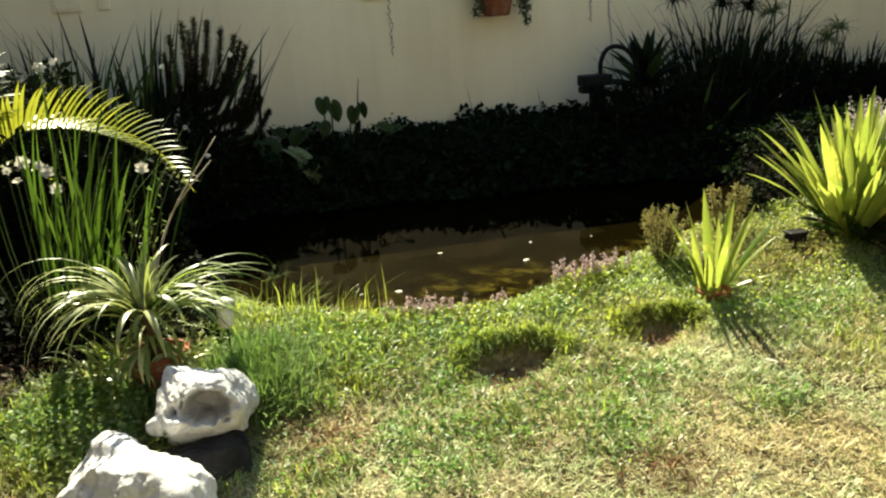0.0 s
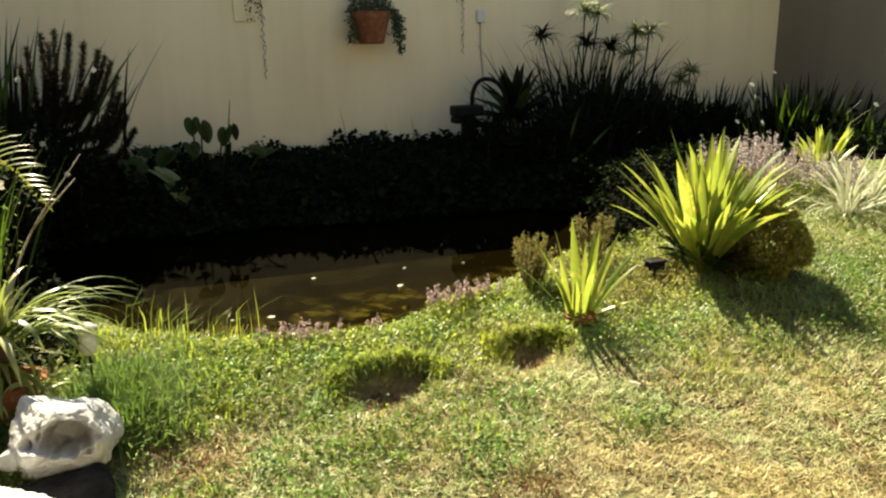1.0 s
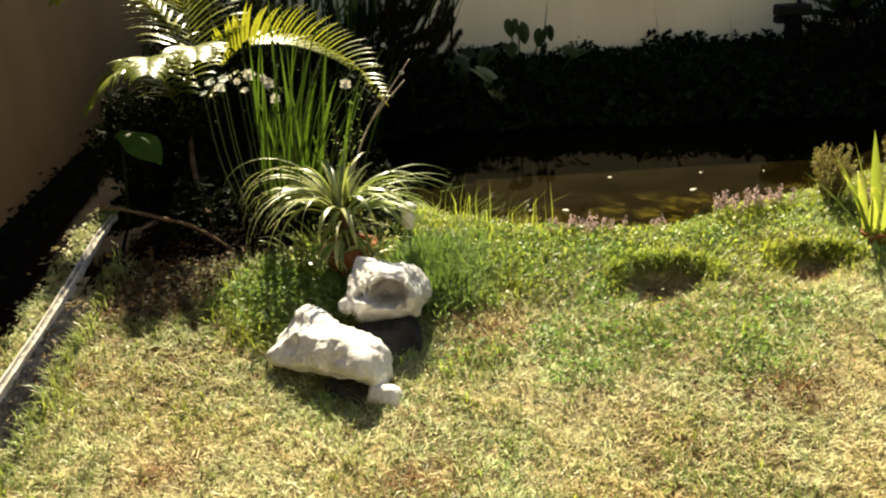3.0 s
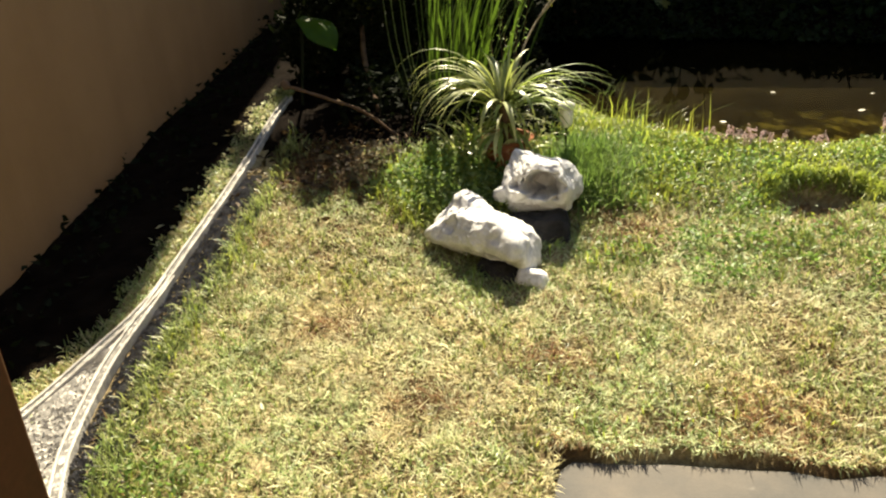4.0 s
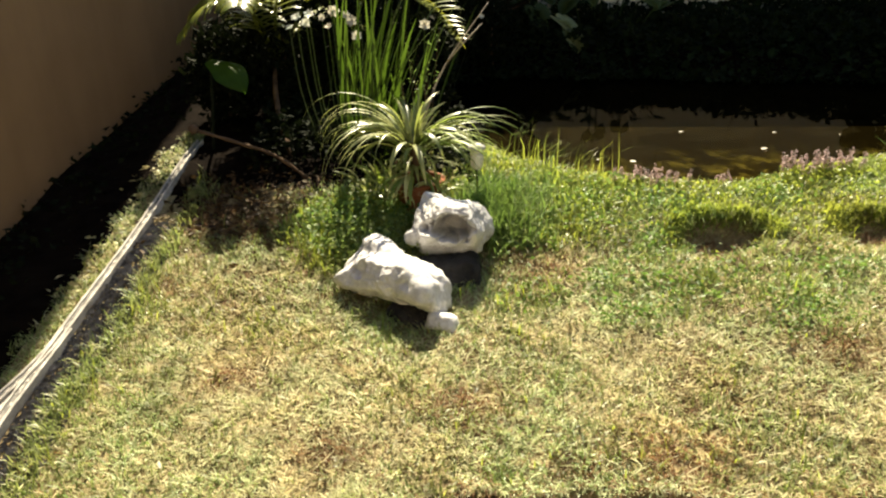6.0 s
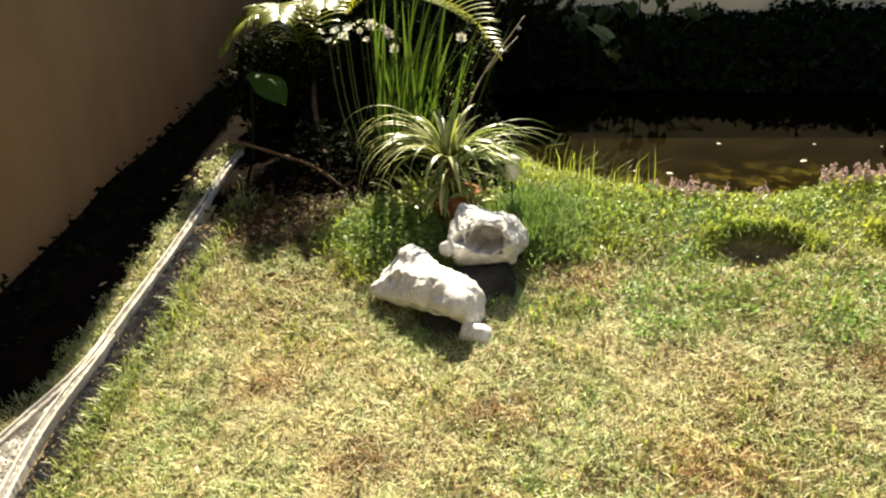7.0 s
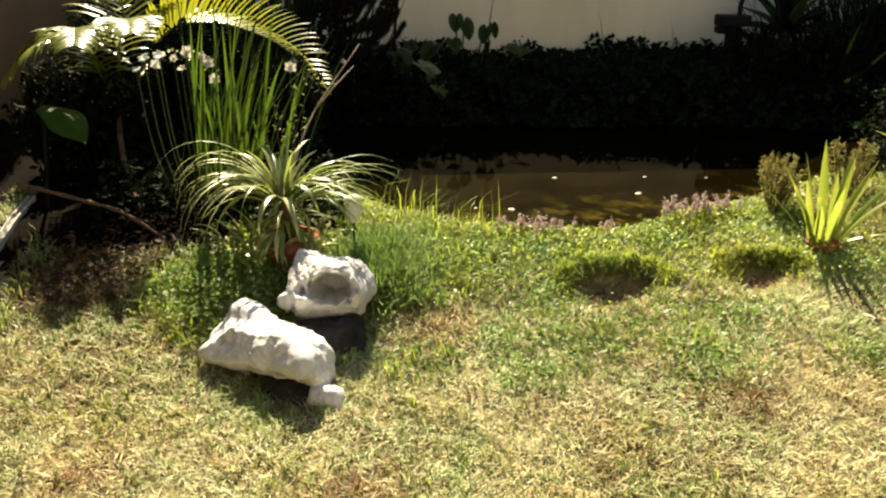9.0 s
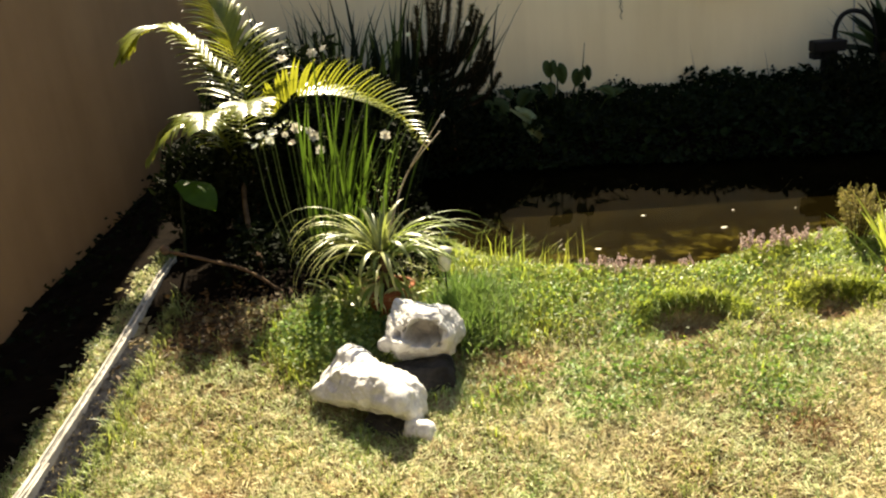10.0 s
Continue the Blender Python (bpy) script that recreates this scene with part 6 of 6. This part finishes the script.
for cx, cy, rx, ry, d in HOLLOWS:
    n = 1700
    a = rng.uniform(-0.35, np.pi + 0.35, n)
    x = cx + 0.35 * 0.6 * ry + rx * 1.02 * np.cos(a) + rng.normal(0, 0.02, n)
    y = cy + 0.75 * ry * np.sin(a) + rng.normal(0.01, 0.022, n)
    pts = np.stack([x, y, ground_top(x, y) + rng.uniform(-0.002, 0.006, n)], 1)
    blades("tuft_grass", pts, rng.uniform(0.035, 0.085, n), rng.uniform(0.0025, 0.0055, n), rng.normal(-np.pi / 2, 0.9, n), rng.uniform(0.1, 1.0, n), rng.uniform(0.2, 1.4, n), M_lush, "longer grass hanging over a hollow in the lawn")
    n = 240
    x, y = rng.normal(cx, rx * 0.5, n), rng.normal(cy, ry * 0.5, n)
    pts = np.stack([x, y, ground_top(x, y) + 0.004], 1)
    blades("dead_grass", pts, rng.uniform(0.03, 0.08, n), rng.uniform(0.002, 0.004, n), rng.uniform(0, 2 * np.pi, n), rng.uniform(0.9, 1.5, n), rng.uniform(0.0, 0.5, n), M_brown, "brown dead roots and blades in a bare hollow")
# rougher grass behind the camera
x, y = scatter(36000, -1.65, SLAB_X - 0.01, -2.95, 0.3, lambda x, y: 0.9 + 0 * x)
lay("lawn_grass", x, y, (0.03, 0.07), (0.003, 0.006), (0.4, 1.4), (0.0, 0.6), M_straw, "dry lawn grass beside the patio slab")
# tufts beside the edging
x, y = scatter(22000, -1.2, -0.55, 0.3, 2.72, lambda x, y: np.exp(-((x - kerb_x(y) - 0.14 - 0.04 * sstep(1.2, 2.0, y)) / 0.04) ** 2) * (0.3 + 0.7 * patch(3 * x, 2 * y)))
lay("edge_grass", x, y, (0.03, 0.08), (0.0025, 0.005), (0.1, 0.9), (0.1, 0.8), M_lawn, "green tufts along the gravel strip")
x, y = scatter(9000, -1.55, -1.10, 0.9, 3.4, lambda x, y: (x < kerb_x(y) - 0.02 - 0.16 * sstep(1.5, 0.9, y)) * sstep(-1.25, -1.20, x + 0.22 * sstep(1.6, 0.9, y) + 0.02 * np.sin(23 * y)) * (0.35 + 0.6 * patch(4 * x, 3 * y)))
lay("edge_grass", x, y, (0.015, 0.04), (0.0025, 0.005), (0.5, 1.4), (0.1, 0.8), M_straw, "sparse dry grass between edging and wall")
x, y = scatter(20000, -1.55, -1.10, 0.9, 3.4, lambda x, y: (x < kerb_x(y) - 0.02 - 0.16 * sstep(1.5, 0.9, y)) * sstep(-1.25, -1.20, x + 0.22 * sstep(1.6, 0.9, y) + 0.02 * np.sin(23 * y)) * (0.35 + 0.6 * patch(4 * x, 3 * y)))
lay("edge_grass", x, y, (0.015, 0.045), (0.0025, 0.005), (0.4, 1.3), (0.1, 0.8), M_lawn, "sparse green grass between edging and wall")
x, y = scatter(30000, -1.65, -0.6, -0.6, 0.8, lambda x, y: ((x < kerb_x(y) - 0.05) | (y < 0.40)) * 0.8)
lay("lawn_grass", x, y, (0.025, 0.055), (0.002, 0.0045), (0.4, 1.3), (0.0, 0.6), M_lawn, "short green grass beside the patio post")
# ragged turf overhanging the slab
for material, n, label in ((M_brown, 1500, "brown turf hanging over the slab edge"), (M_straw, 1700, "dry turf hanging over the slab edge"), (M_lawn, 900, "green turf hanging over the slab edge")):
    x = SLAB_X - 0.02 + rng.random(n) ** 1.5 * 6.0
    y = slab_edge(x) + 0.010 + rng.uniform(-0.008, 0.024, n)
    pts = np.stack([x, y, ground_top(x, y + 0.06) + rng.uniform(-0.012, 0.006, n)], 1)
    blades("turf_edge", pts, rng.uniform(0.018, 0.05, n), rng.uniform(0.002, 0.004, n), rng.normal(-np.pi / 2, 1.3, n), rng.uniform(0.6, 1.5, n), rng.uniform(0.3, 1.4, n), material, label)
n = 600
y = rng.uniform(-0.4, 1.1, n)
x = np.full(n, SLAB_X) + rng.uniform(-0.02, 0.006, n)
pts = np.stack([x, y, ground_top(x - 0.06, y) + rng.uniform(-0.01, 0.006, n)], 1)
blades("turf_edge", pts, rng.uniform(0.02, 0.045, n), rng.uniform(0.002, 0.004, n), rng.normal(0, 1.4, n), rng.uniform(0.5, 1.5, n), rng.uniform(0.1, 0.8, n), M_straw, "dry turf hanging over the slab edge")

n = 3600
x, y = rng.normal(0.37, 0.07, n), rng.normal(2.56, 0.10, n)
pts = np.stack([x, y, ground_top(x, y)], 1)
blades("tall_grass", pts, rng.uniform(0.06, 0.16, n), rng.uniform(0.003, 0.007, n), rng.uniform(0, 2 * np.pi, n), rng.uniform(0.0, 0.6, n), rng.uniform(0.1, 1.3, n), M_weed, "tall dark green grass clump by the garden light")
# broad small-leaved herb round the pot
n = 8500
x, y = rng.uniform(-0.50, 0.30, n), rng.uniform(2.12, 2.75, n)
k = (rng.random(n) < np.clip(1.2 - ((x + 0.12) / 0.28) ** 2 - ((y - 2.40) / 0.28) ** 2, 0, 1)) & (np.hypot(x - PX, y - PY) > 0.09)
x, y = x[k], y[k]
leaf_stuff("herb_cover", np.stack([x, y, ground_top(x, y) + rng.random(len(x)) * 0.085], 1), rng.uniform(0.012, 0.026, len(x)), rng, M_herb, "fresh small-leaved herb growing round the pot", "ground cover", aspect=0.8, flat=0.5)
x, y = scatter(9000, -0.5, 0.3, 2.1, 2.75, lambda x, y: np.clip(1.2 - ((x + 0.14) / 0.34) ** 2 - ((y - 2.40) / 0.30) ** 2, 0, 1) * clumps(x, y))
lay("tall_grass", x, y, (0.04, 0.11), (0.003, 0.006), (0.1, 1.0), (0.2, 1.1), M_lush, "tall green grass growing through the herb")
n = 60000
x, y = rng.uniform(0.2, 3.2, n), rng.uniform(2.2, 3.6, n)
k = (rng.random(n) < 0.9 * lawn_mask(x, y) * green(x, y) * np.clip(0.25 + patch(2 * x, 2 * y) * 1.2 - 0.4, 0, 1) * clumps(1.3 * x, 1.3 * y) * sstep(2.2, 2.7, y))
x, y = x[k], y[k]
leaf_stuff("clover", np.stack([x, y, ground_top(x, y) + 0.008 + rng.random(len(x)) * 0.04], 1), rng.uniform(0.008, 0.019, len(x)), rng, M_lush, "clover and small weeds among the grass", "ground cover", aspect=0.9, flat=0.6)

def weedy(x, y):
    return spots(x, y, WEEDS) * (0.35 + 0.65 * clumps(0.6 * x, 0.6 * y))


x, y = scatter(110000, -1.0, 4.2, 0.5, 3.1, lambda x, y: 0.75 * weedy(x, y) * lawn_mask(x, y))
leaf_stuff("weeds", np.stack([x, y, ground_top(x, y) + 0.01 + rng.random(len(x)) * 0.045], 1), rng.uniform(0.012, 0.028, len(x)), rng, M_weed, "patches of dark green weeds in the lawn", "weeds", aspect=0.55, flat=0.45)
n = 5200
x, y = rng.uniform(2.15, 2.95, n), rng.uniform(2.62, 3.25, n)
k = rng.random(n) < np.clip(1.2 - ((x - 2.55) / 0.36) ** 2 - ((y - 2.95) / 0.28) ** 2, 0, 1)
x, y = x[k], y[k]
leaf_stuff("low_cover", np.stack([x, y, ground_top(x, y) + rng.random(len(x)) * 0.075], 1), rng.uniform(0.015, 0.035, len(x)), rng, M_fern, "low pale wiry plants round the spotlight", "ground cover", aspect=0.25, flat=0.2, up=np.array((0, 0, 0.6)))
n = 60
x, y = rng.normal(0.62, 0.14, n), rng.normal(3.12, 0.08, n)
pts = np.stack([x, y, np.maximum(ground_top(x, y), WATER_Z)], 1)
blades("bank_wisps", pts, rng.uniform(0.12, 0.28, n), rng.uniform(0.003, 0.006, n), rng.normal(0, 0.8, n), rng.uniform(0.0, 0.35, n), rng.uniform(0.2, 1.5, n), M_lush, "tall thin grass wisps arching over the water")

# near-black leaves added along the west wall's foot, where shade blurs its edge
n = 700
x, y = WALL_L + 0.03 + 0.30 * rng.random(n) ** 1.6, rng.uniform(0.2, 5.0, n)
leaf_stuff("ground_cover", np.stack([x, y, ground_top(x, y) + rng.random(n) * (0.06 + 0.05 * np.sin(7 * y) * np.sin(17 * y))], 1), rng.uniform(0.02, 0.055, n), rng, M_darkmass, "near-black leaves added as a shade edge at the wall foot", "ground cover", aspect=0.6, flat=0.4)

# dead leaves in the bed and on the lawn
n = 700
x, y = rng.normal(-0.70, 0.20, n), rng.normal(2.56, 0.14, n)
k = x > WALL_L + 0.05
x, y = x[k], y[k]
leaf_stuff("leaf_litter", np.stack([x, y, ground_top(x, y) + 0.004 + rng.random(len(x)) * 0.012], 1), rng.uniform(0.02, 0.05, len(x)), rng, M_litter, "fallen brown leaves under the palm", "leaf litter", aspect=0.45, flat=0.85)
n = 110
x, y = rng.normal(-1.20, 0.05, n), rng.uniform(2.0, 3.2, n)
leaf_stuff("leaf_litter", np.stack([x, y, ground_top(x, y) + 0.01], 1), rng.uniform(0.02, 0.045, n), rng, M_straw, "pale fallen leaves beside the edging", "leaf litter", aspect=0.45, flat=0.85)
for x, y, az, s, m in ((-0.523, 1.15, 120, 0.035, M_petal), (0.43, 0.885, 10, 0.035, M_litter), (0.335, 0.72, 60, 0.022, M_litter), (2.10, 2.13, 125, 0.05, M_petal)):
    z = (on_ground(x, y) + 0.02) if (x < SLAB_X or y > SLAB_Y) else -0.0185
    dl = thing("dead_leaf", (x, y, z), "single dry curled leaf lying on the ground", "leaf")
    v, f = ribbon((x, y, z), az, 6, s, s * 0.28, 14, 5, 0.15, 0.4)
    part_vf("blade", v, f, m, dl)
